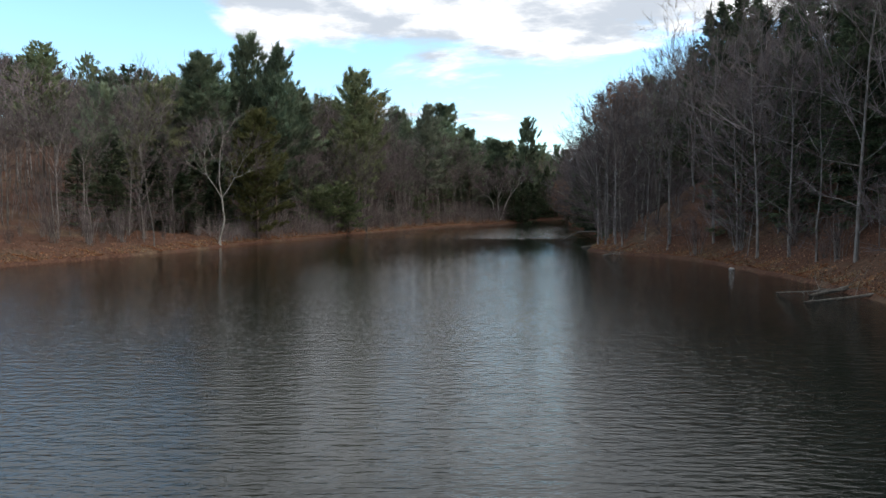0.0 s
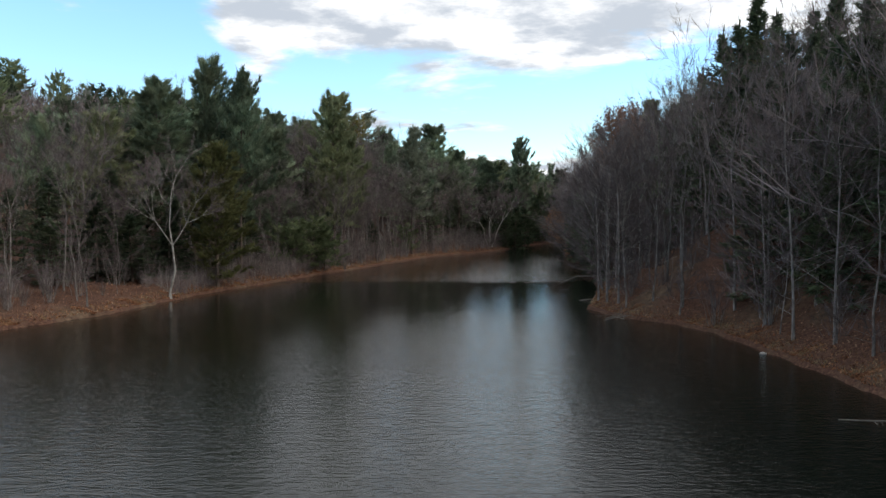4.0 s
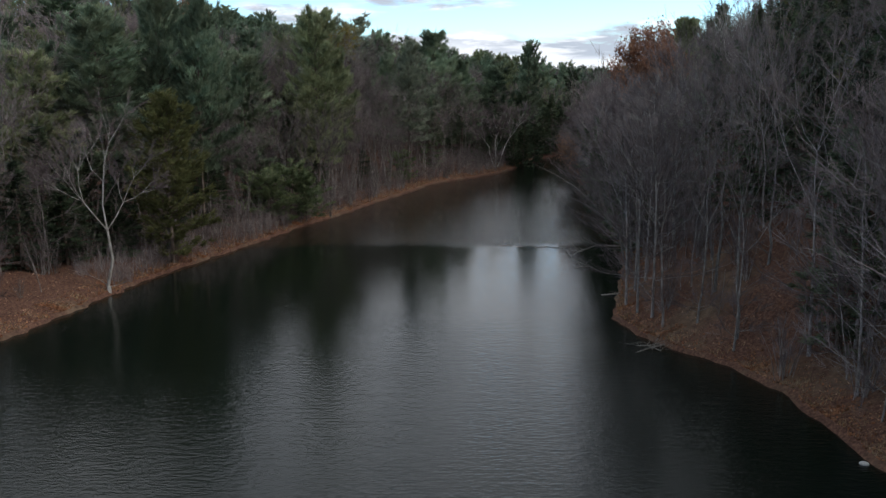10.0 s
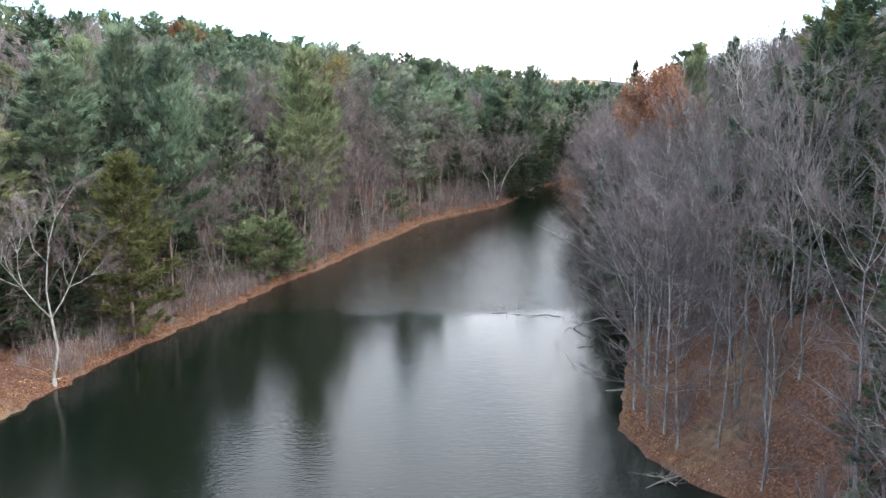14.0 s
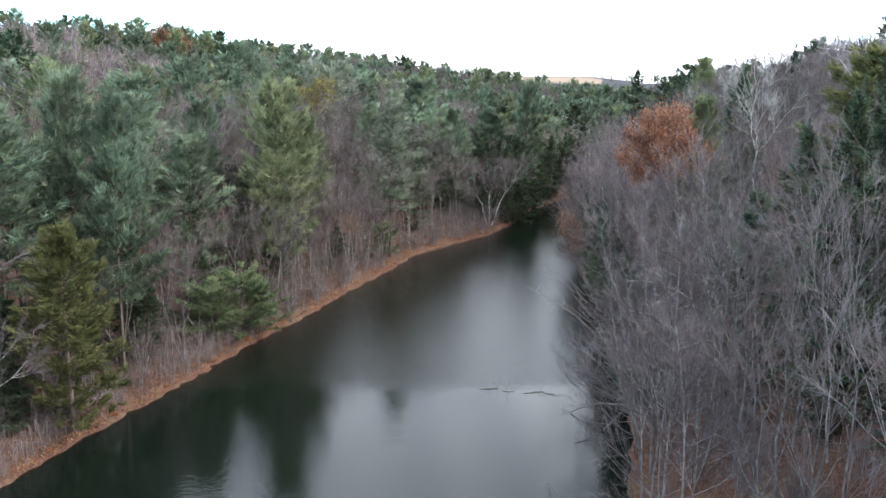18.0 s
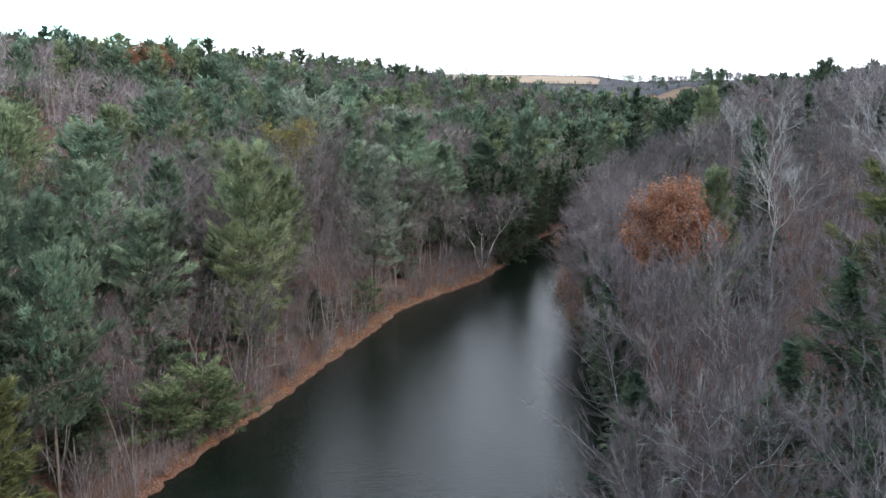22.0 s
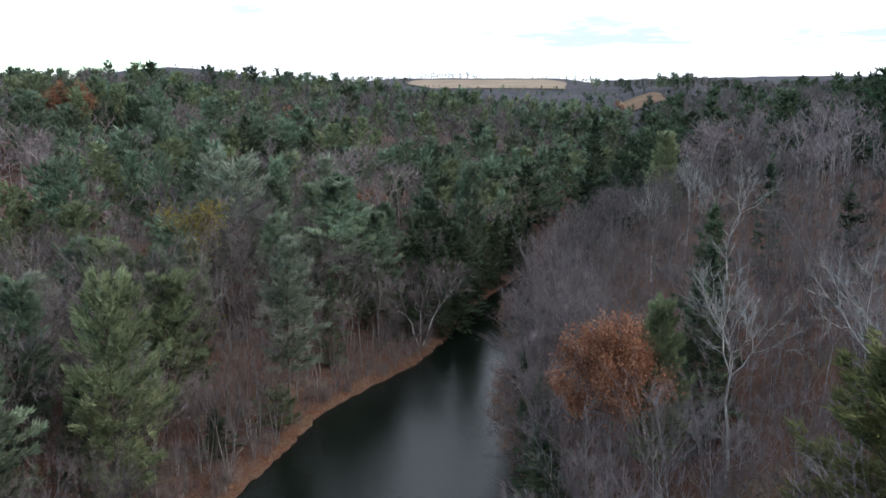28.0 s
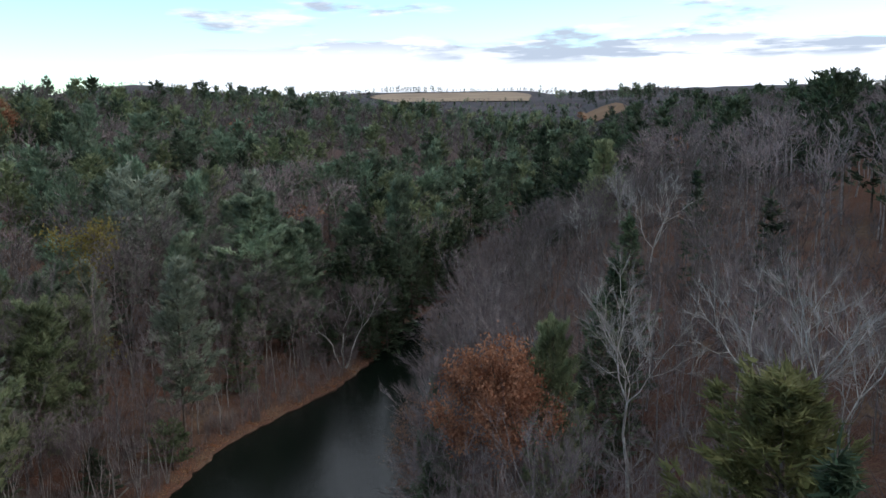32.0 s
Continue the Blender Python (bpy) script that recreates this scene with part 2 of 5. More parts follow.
STONE = material("pale_stone", [(0.34, 0.33, 0.31), (0.54, 0.53, 0.51)], 6.0, 0.7, 0.3, 30)


def ground_material():
    m = bpy.data.materials.new("leaf_litter_ground")
    m.use_nodes = True
    n, l = m.node_tree.nodes, m.node_tree.links
    bsdf = n["Principled BSDF"]
    coord = n.new("ShaderNodeTexCoord").outputs["Object"]

    def noise_tex(scale, detail=6.0, rough=0.6):
        t = n.new("ShaderNodeTexNoise")
        t.inputs["Scale"].default_value, t.inputs["Detail"].default_value, t.inputs["Roughness"].default_value = scale, detail, rough
        l.new(coord, t.inputs["Vector"])
        return t.outputs[0]

    def ramp(value, stops):
        r = n.new("ShaderNodeValToRGB")
        for i, (p, c) in enumerate(stops):
            e = r.color_ramp.elements[i] if i < 2 else r.color_ramp.elements.new(p)
            e.position, e.color = p, (*c, 1)
        l.new(value, r.inputs[0])
        return r.outputs[0]

    def mix(f, a, b):
        x = n.new("ShaderNodeMix")
        x.data_type = "RGBA"
        l.new(f, x.inputs[0])
        l.new(a, x.inputs[6])
        l.new(b, x.inputs[7])
        return x.outputs[2]

    litter = ramp(noise_tex(4.5, 8.0, 0.72), [(0.33, (0.030, 0.016, 0.012)), (0.68, (0.205, 0.112, 0.076)), (0.5, (0.092, 0.047, 0.033))])
    soil = ramp(noise_tex(1.5, 6.0), [(0.35, (0.06, 0.038, 0.026)), (0.68, (0.18, 0.125, 0.085))])
    patch = n.new("ShaderNodeMapRange")
    l.new(noise_tex(0.12, 4.0), patch.inputs[0])
    patch.inputs[1].default_value, patch.inputs[2].default_value = 0.5, 0.66
    # far ground: mauve of bare woods, with the blue of distance haze painted in
    hazy_woods = ramp(noise_tex(0.03, 10.0, 0.75), [(0.36, (0.030, 0.036, 0.036)), (0.64, (0.078, 0.066, 0.078))])
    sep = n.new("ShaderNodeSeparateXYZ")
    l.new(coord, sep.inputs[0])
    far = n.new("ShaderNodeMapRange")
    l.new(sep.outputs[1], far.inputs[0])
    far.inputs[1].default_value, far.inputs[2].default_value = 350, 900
    l.new(mix(far.outputs[0], mix(patch.outputs[0], litter, soil), hazy_woods), bsdf.inputs["Base Color"])
    bsdf.inputs["Roughness"].default_value = 0.95
    bsdf.inputs["Specular IOR Level"].default_value = 0.15
    b = n.new("ShaderNodeBump")
    b.inputs["Strength"].default_value, b.inputs["Distance"].default_value = 0.7, 0.08
    l.new(noise_tex(9.0, 5.0), b.inputs["Height"])
    l.new(b.outputs[0], bsdf.inputs["Normal"])
    return m


def water_material():
    m = bpy.data.materials.new("pond_water")
    m.use_nodes = True
    n, l = m.node_tree.nodes, m.node_tree.links
    bsdf = n["Principled BSDF"]
    bsdf.inputs["Base Color"].default_value = (0.004, 0.007, 0.005, 1)
    bsdf.inputs["IOR"].default_value = 1.333
    bsdf.inputs["Roughness"].default_value = 0.03
    coord = n.new("ShaderNodeTexCoord").outputs["Object"]

    def waves(scale, stretch, detail):
        mp = n.new("ShaderNodeMapping")
        mp.inputs["Scale"].default_value = stretch
        mp.inputs["Rotation"].default_value = (0, 0, 0.12)
        l.new(coord, mp.inputs[0])
        t = n.new("ShaderNodeTexNoise")
        t.inputs["Scale"].default_value, t.inputs["Detail"].default_value = scale, detail
        l.new(mp.outputs[0], t.inputs["Vector"])
        return t.outputs[0]

    # gusts: rippled reaches of the pond with calmer water between them
    parts = n.new("ShaderNodeSeparateXYZ")
    l.new(coord, parts.inputs[0])
    drift = n.new("ShaderNodeMath")
    drift.operation = "MULTIPLY_ADD"
    l.new(waves(0.05, (0.8, 1.2, 1), 4.0), drift.inputs[0])
    drift.inputs[1].default_value = 24.0
    l.new(parts.outputs[1], drift.inputs[2])
    reach = n.new("ShaderNodeMapRange")
    l.new(drift.outputs[0], reach.inputs[0])
    reach.inputs[1].default_value, reach.inputs[2].default_value = 12.0, 412.0
    ramp = n.new("ShaderNodeValToRGB")
    for i, (p, c) in enumerate(((0.0, 0.37), (1.0, 0.2), (0.19, 0.37), (0.29, 0.14), (0.366, 0.1), (0.378, 0.56), (0.52, 0.46), (0.62, 0.3))):
        e = ramp.color_ramp.elements[i] if i < 2 else ramp.color_ramp.elements.new(p)
        e.position, e.color = p, (c, c, c, 1)
    l.new(reach.outputs[0], ramp.inputs[0])
    small, swell = waves(3.0, (0.6, 1.4, 1), 4.0), waves(1.5, (0.5, 1.4, 1), 2.0)
    add = n.new("ShaderNodeMath")
    add.operation = "MULTIPLY_ADD"
    l.new(swell, add.inputs[0])
    add.inputs[1].default_value = 0.8
    l.new(small, add.inputs[2])
    tall = n.new("ShaderNodeMath")
    tall.operation = "MULTIPLY"
    l.new(add.outputs[0], tall.inputs[0])
    l.new(ramp.outputs[0], tall.inputs[1])
    b = n.new("ShaderNodeBump")
    b.inputs["Strength"].default_value, b.inputs["Distance"].default_value = 1.0, 0.1
    l.new(tall.outputs[0], b.inputs["Height"])
    l.new(b.outputs[0], bsdf.inputs["Normal"])
    return m


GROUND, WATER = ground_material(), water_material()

# ---- the lie of the land ----
SHORE_L = np.array([(-260, -12), (-150, -46), (40, -46), (80, -42.5), (97, -37), (104, -34), (112, -32.6), (121, -31.2), (128, -30), (138, -27.2), (152, -23),
                    (166, -19.4), (180, -14.6), (195, -10.6), (215, -4.2), (230, -0.4), (243, 7.4), (256, 16.2), (274, 23), (284, 24.6), (300, 30), (330, 44), (370, 64), (440, 94), (900, 230), (5000, 900)], float)
SHORE_R = np.array([(-260, -8), (-150, 27), (52, 27.2), (66, 28), (78, 27.6), (90, 26.8), (96, 25.2), (100, 22.4), (104, 20.4), (110, 19.0), (116, 20.4), (122, 22), (135, 25), (155, 28),
                    (180, 31), (230, 35), (262, 38.5), (290, 46), (305, 50), (330, 59), (370, 74), (440, 99), (900, 235), (5000, 905)], float)
LEFT = np.array([(0, 0.3), (1.2, 0.7), (4, 1.3), (15, 2.6), (30, 5.0), (60, 9.6), (110, 19), (180, 34), (260, 43), (420, 45), (6000, 42)], float)
RIGHT = np.array([(0, 0.3), (1.5, 0.8), (4, 2.1), (10, 6.2), (20, 12.8), (35, 20), (60, 26.5), (100, 33), (180, 39), (400, 42), (6000, 46)], float)
WAVES = [(random.uniform(0, 6.28), random.uniform(0, 6.28), random.uniform(-1, 1)) for _ in range(24)]


def wobble(x, y, size, k):
    """Smooth unevenness between about -1 and 1."""
    v = 0
    for j in range(4):
        a, b, c = WAVES[(k * 4 + j) % 24]
        f = 6.28 / size * (1 + 0.45 * j)
        v = v + np.sin(x * f * math.cos(c * 3) + y * f * math.sin(c * 3) + a) / (1 + 0.4 * j)
    return v / 2.6


def shores(y):
    xl, xr = np.interp(y, SHORE_L[:, 0], SHORE_L[:, 1]), np.interp(y, SHORE_R[:, 0], SHORE_R[:, 1])
    ragged = 0.45 * wobble(y, 0 * y, 7, 0) + 0.4 * wobble(y, 0 * y, 2.3, 1)
    return xl + ragged, xr + 0.8 * (0.35 * wobble(y, 0 * y, 6, 2) + 0.25 * wobble(y, 0 * y, 2.7, 3))


def land(x, y):
    """The ground's height over the water."""
    x, y = np.asarray(x, float), np.asarray(y, float)
    xl, xr = shores(y)
    dl, dr = xl - x, x - xr
    z = np.where(dl > dr, np.interp(dl, LEFT[:, 0], LEFT[:, 1]), np.interp(dr, RIGHT[:, 0], RIGHT[:, 1]))
    z = z * np.where(dl > dr, np.interp(y, [300, 600, 1000], [1, 0.82, 0.62]), np.interp(y, [300, 600, 1000], [1, 0.84, 0.66]))
    inland = np.maximum(dl, dr)
    z = z + np.clip(inland / 8, 0, 1) * 0.35 * wobble(x, y, 9, 4) + np.clip(inland / 80, 0, 1) * 3.0 * wobble(x, y, 130, 5)
    bed = np.maximum(-2.5, inland * 0.7 - 0.1)
    z = np.where(inland < 0, bed, z)
    # the valley floor climbs beyond the pond, and far hills close the view
    z = z + np.clip((y - 400) / 1000, 0, 1.2) * 12 * np.exp(-np.clip(inland, 0, None) / 260) + np.where(y > 430, 0.02 * np.minimum(y - 430, 300), 0)
    for cx, cy, h, s in ((-790, 2900, 64, 240), (-500, 3400, 30, 500), (-90, 2000, 24, 120), (140, 1610, 31, 210), (300, 1190, 15, 90), (900, 3000, 30, 600), (1700, 3300, 40, 500), (380, 1300, 8, 160)):
        z = z + h * np.exp(-((x - cx) ** 2 + (y - cy) ** 2) / (2 * s * s))
    # the far field lies on an even slope
    mask = np.clip((330 - np.abs(x - 138)) / 190, 0, 1) * np.clip((y - 1330) / 90, 0, 1) * np.clip((1900 - y) / 200, 0, 1)
    mask = mask * mask * (3 - 2 * mask)
    z = z * (1 - mask) + mask * (49.5 + (y - 1405) * 0.062)
    return z + np.where(y < -200, np.clip((-200 - y) * 0.2, 0, 20), 0)


def height(x, y):
    return float(land(x, y))


# ---- mesh building ----
class Geo:
    """Triangles, gathered piece by piece."""

    def __init__(self):
        self.v, self.f, self.n = [], [], 0

    def add(self, v, f):
        self.v.append(np.asarray(v, np.float32))
        self.f.append(np.asarray(f, np.int32) + self.n)
        self.n += len(v)

    def arrays(self):
        return np.concatenate(self.v), np.concatenate(self.f)

    def tube(self, pts, radii, sides=5):
        pts, radii = np.asarray(pts, float), np.asarray(radii, float)
        tan = np.gradient(pts, axis=0)
        tan /= np.linalg.norm(tan, axis=1)[:, None] + 1e-9
        ref = np.array([0.31, 0.95, 0.05]) if abs(tan[0][2]) > 0.7 else np.array([0.05, 0.1, 1.0])
        a = np.cross(tan, ref)
        a /= np.linalg.norm(a, axis=1)[:, None] + 1e-9
        b = np.cross(tan, a)
        ang = np.arange(sides) * 2 * np.pi / sides
        v = pts[:, None] + radii[:, None, None] * (np.cos(ang)[None, :, None] * a[:, None] + np.sin(ang)[None, :, None] * b[:, None])
        n = len(pts)
        i, j = np.meshgrid(np.arange(n - 1), np.arange(sides), indexing="ij")
        p, q = (i * sides + j).ravel(), (i * sides + (j + 1) % sides).ravel()
        self.add(v.reshape(-1, 3), np.concatenate([np.stack([p, q, q + sides], 1), np.stack([p, q + sides, p + sides], 1)]))

    def slivers(self, base, way, width, rng, level=0.0):
        """One narrow tapering spike for each base point; level lays them flat."""
        base, way = np.asarray(base, float), np.asarray(way, float)
        side = np.cross(way, rng.normal(size=way.shape) + np.array([0, 0, level]))
        side *= (np.asarray(width) / 2 / (np.linalg.norm(side, axis=1) + 1e-9))[:, None]
        n = len(base)
        self.add(np.stack([base - side, base + side, base + way], 1).reshape(-1, 3), np.arange(3 * n).reshape(n, 3))

    def leaves(self, at, size, rng):
        """Small folded leaves or needle sprays: two triangles with a crease."""
        at = np.asarray(at, float)
        n = len(at)
        u, w = rng.normal(size=(n, 3)), rng.normal(size=(n, 3))
        u /= np.linalg.norm(u, axis=1)[:, None]
        w = np.cross(u, w)
        w /= np.linalg.norm(w, axis=1)[:, None]
        s = (size * rng.uniform(0.6, 1.3, n))[:, None]
        lift = np.cross(u, w) * s * 0.25
        v = np.stack([at - u * s, at + w * s * 0.55 + lift, at + u * s, at - w * s * 0.55 + lift], 1).reshape(-1, 3)
        k = np.arange(n)[:, None] * 4
        self.add(v, np.concatenate([k + [0, 1, 2], k + [0, 2, 3]]))


def mesh_of(name, geo, mat, smooth=False):
    v, f = geo if isinstance(geo, tuple) else geo.arrays()
    me = bpy.data.meshes.new(name)
    me.vertices.add(len(v))
    me.vertices.foreach_set("co", np.asarray(v, np.float32).ravel())
    me.loops.add(len(f) * 3)
    me.loops.foreach_set("vertex_index", np.asarray(f, np.int32).ravel())
    me.polygons.add(len(f))
    me.polygons.foreach_set("loop_start", np.arange(0, len(f) * 3, 3, dtype=np.int32))
    me.update(calc_edges=True)
    if smooth:
        me.polygons.foreach_set("use_smooth", np.ones(len(f), bool))
    me.materials.append(mat)
    return me


def part(name, geo, mat, parent, label="", smooth=False):
    ob = new(name, mesh_of(name, geo, mat, smooth))
    ob.parent = parent
    return tagged(ob, label)


def unit(v):
    return v / (np.linalg.norm(v) + 1e-9)


# ---- kinds of trees: each returns the geometry of trunk and crown ----
def bare_tree(seed, tall=23.0, spread=4.2, stems=1, girth=0.2, clear=0.4, limbs=16, rise=48, subs=6, twigs=13, lean=0.12, twig_len=1.25, twig_w=0.03, sag=0.0, fine=False):
    rng = np.random.default_rng(seed)
    wood, crown = Geo(), Geo()
    base, ways = [], []
    for s in range(stems):
        az0 = rng.uniform(0, 6.28) if stems == 1 else s * 6.28 / stems + rng.uniform(-0.4, 0.4)
        out_dir = np.array([math.cos(az0), math.sin(az0), 0])
        top = tall * (1 if s == 0 else rng.uniform(0.72, 0.97))
        n = 8
        h = np.linspace(0, 1, n)
        bend = out_dir[None] * (lean * (0.6 if stems == 1 else 1.7) * top * (h ** (1.3 if stems == 1 else 0.85)))[:, None]
        wob = np.cumsum(rng.normal(0, 0.19, (n, 3)), 0) * h[:, None]
        wob[:, 2] = 0
        pts = bend + wob
        pts[:, 2] = h * top
        pts += out_dir * (0 if stems == 1 else girth * 0.8)
        r0 = girth * (1 if stems == 1 else 0.72) * (top / tall)
        rad = r0 * (1 - 0.88 * h) + 0.012
        rad[0] *= 1.35
        pts[0, 2] = -0.5
        wood.tube(pts, rad, 6)
        count = max(5, int(limbs / (1 if stems == 1 else 1.7)))
        for i in range(count):
            f = clear + (0.985 - clear) * ((i + rng.uniform(0, 0.9)) / count) ** 0.85
            p = np.array([np.interp(f, h, pts[:, k]) for k in range(3)])
            az = i * 2.399 + rng.uniform(-0.5, 0.5) + az0
            g = (f - clear) / (1 - clear)
            length = spread * (0.45 + 1.25 * math.sin(math.pi * min(1, 0.22 + 0.72 * g)) ** 1.2) * rng.uniform(0.6, 1.15) * (1 - 0.45 * g)
            el = radians(rise + 20 * g + rng.uniform(-14, 14))
            d = np.array([math.cos(az) * math.cos(el), math.sin(az) * math.cos(el), math.sin(el)])
            curl = np.array([0, 0, 0.35 * (1 - g) - sag])
            m = 4
            lp, cur = [p], d.copy()
            for k in range(m):
                cur = unit(cur + curl * 0.33 + rng.normal(0, 0.13, 3))
                lp.append(lp[-1] + cur * length / m)
            lp = np.array(lp)
            lr = r0 * (0.25 - 0.13 * g) * np.array([1, 0.72, 0.5, 0.32, 0.15]) + 0.009
            (crown if fine else wood).tube(lp, lr, 4)
            for j in range(subs):
                t = rng.uniform(0.22, 1.0) * m
                k = min(m - 1, int(t))
                q = lp[k] + (lp[k + 1] - lp[k]) * (t - k)
                fwd = unit(lp[k + 1] - lp[k])
                sd = unit(fwd * 0.9 + rng.normal(0, 0.4, 3) + np.array([0, 0, 0.35 - sag]))
                sl = length * rng.uniform(0.28, 0.5) + 0.35
                mid = q + sd * sl * 0.5 + rng.normal(0, 0.06, 3) * sl
                end = q + unit(sd + np.array([0, 0, 0.15])) * sl
                crown.tube([q, end], [0.016 + 0.003 * length, 0.006], 3)
                t2 = rng.uniform(0.15, 1.0, twigs)[:, None]
                tb = np.where(t2 < 0.5, q + (mid - q) * t2 * 2, mid + (end - mid) * (t2 - 0.5) * 2)
                td = sd[None] * 0.85 + rng.normal(0, 0.42, (twigs, 3)) + np.array([0, 0, 0.35 - sag])
                td /= np.linalg.norm(td, axis=1)[:, None]
                base.append(tb)
                ways.append(td * (twig_len * rng.uniform(0.45, 1.15, twigs))[:, None])
    base, ways = np.concatenate(base), np.concatenate(ways)
    crown.slivers(base, ways, twig_w * rng.uniform(0.6, 1.2, len(base)), rng)
    return wood, crown, base + ways * 0.8


def fan_tree(seed, tall=20.0, wide=5.5, clear=0.35, limbs=13, subs=6, twigs=11, girth=0.17, twig_len=1.2, twig_w=0.026, fine=False, low=-8, head=0.7, arch=0.14, bent=0.035):
    """A round-headed bare tree: limbs fan out from the trunk to an even dome of twigs."""
    rng = np.random.default_rng(seed)
    wood, crown = Geo(), Geo()
    base, ways = [], []
    h = np.linspace(0, 1, 7)
    pts = np.cumsum(rng.normal(0, 0.16, (7, 3)), 0) * h[:, None]
    pts[:, 2] = h * tall * (head + 0.06)
    pts[0, 2] = -0.5
    rad = girth * (1 - (0.55 + 0.4 * head) * h) + 0.012
    rad[0] *= 1.3
    wood.tube(pts, rad, 6)
    mid_z = tall * (clear + (1 - clear) * 0.36)
    up = tall - mid_z
    heart = np.array([0, 0, mid_z - 0.35 * up])
    for i in range(limbs):
        u = (i + rng.uniform(0.1, 0.9)) / limbs
        az, e = i * 2.399 + rng.uniform(-0.4, 0.4), radians(low + (84 - low) * u ** 1.15)
        reach = rng.uniform(0.78, 1.04)
        tip = np.array([wide * math.cos(e) * math.cos(az), wide * math.cos(e) * math.sin(az), up * math.sin(e)]) * reach + [0, 0, mid_z]
        f = min(0.98, (clear + (head - clear) * u) / (head + 0.06))
        p = np.array([np.interp(f, h, pts[:, k]) for k in range(3)])
        p[2] = min(p[2], tip[2] + 0.5)
        length = np.linalg.norm(tip - p)
        out = np.array([math.cos(az), math.sin(az), 0])
        ctrl = p + (tip - p) * 0.5 + out * length * arch * math.cos(e) - np.array([0, 0, 0.08 * length])
        t = np.linspace(0, 1, 5)[:, None]
        lp = (1 - t) ** 2 * p + 2 * t * (1 - t) * ctrl + t * t * tip + rng.normal(0, bent * length, (5, 3)) * t * (1.15 - t)
        lr = girth * (0.30 - 0.12 * u) * np.array([1, 0.75, 0.52, 0.32, 0.12]) + 0.007
        (crown if fine else wood).tube(lp, lr, 4)
        for j in range(subs):
            tt = 4 * (1 - (1 - rng.uniform(0.2, 1.0)) ** 1.25)
            k = min(3, int(tt))
            q = lp[k] + (lp[k + 1] - lp[k]) * (tt - k)
            sd = unit(unit(lp[k + 1] - lp[k]) * 0.9 + unit(q - heart) * 0.5 + rng.normal(0, 0.3, 3))
            sl = (0.16 + 0.2 * rng.uniform()) * (wide + 1.5) * (1.15 - 0.12 * tt)
            end = q + sd * sl
            crown.tube([q, end], [0.011 + 0.0018 * length, 0.005], 3)
            t2 = rng.uniform(0.15, 1.0, twigs)[:, None]
            tb = q + (end - q) * t2
            td = sd[None] * 0.9 + unit(end - heart)[None] * 0.35 + rng.normal(0, 0.34, (twigs, 3))
            td /= np.linalg.norm(td, axis=1)[:, None]
            base.append(tb)
            ways.append(td * (twig_len * rng.uniform(0.4, 1.15, twigs))[:, None])
    base, ways = np.concatenate(base), np.concatenate(ways)
    crown.slivers(base, ways, twig_w * rng.uniform(0.6, 1.2, len(base)), rng)
    return wood, crown, base + ways * 0.8


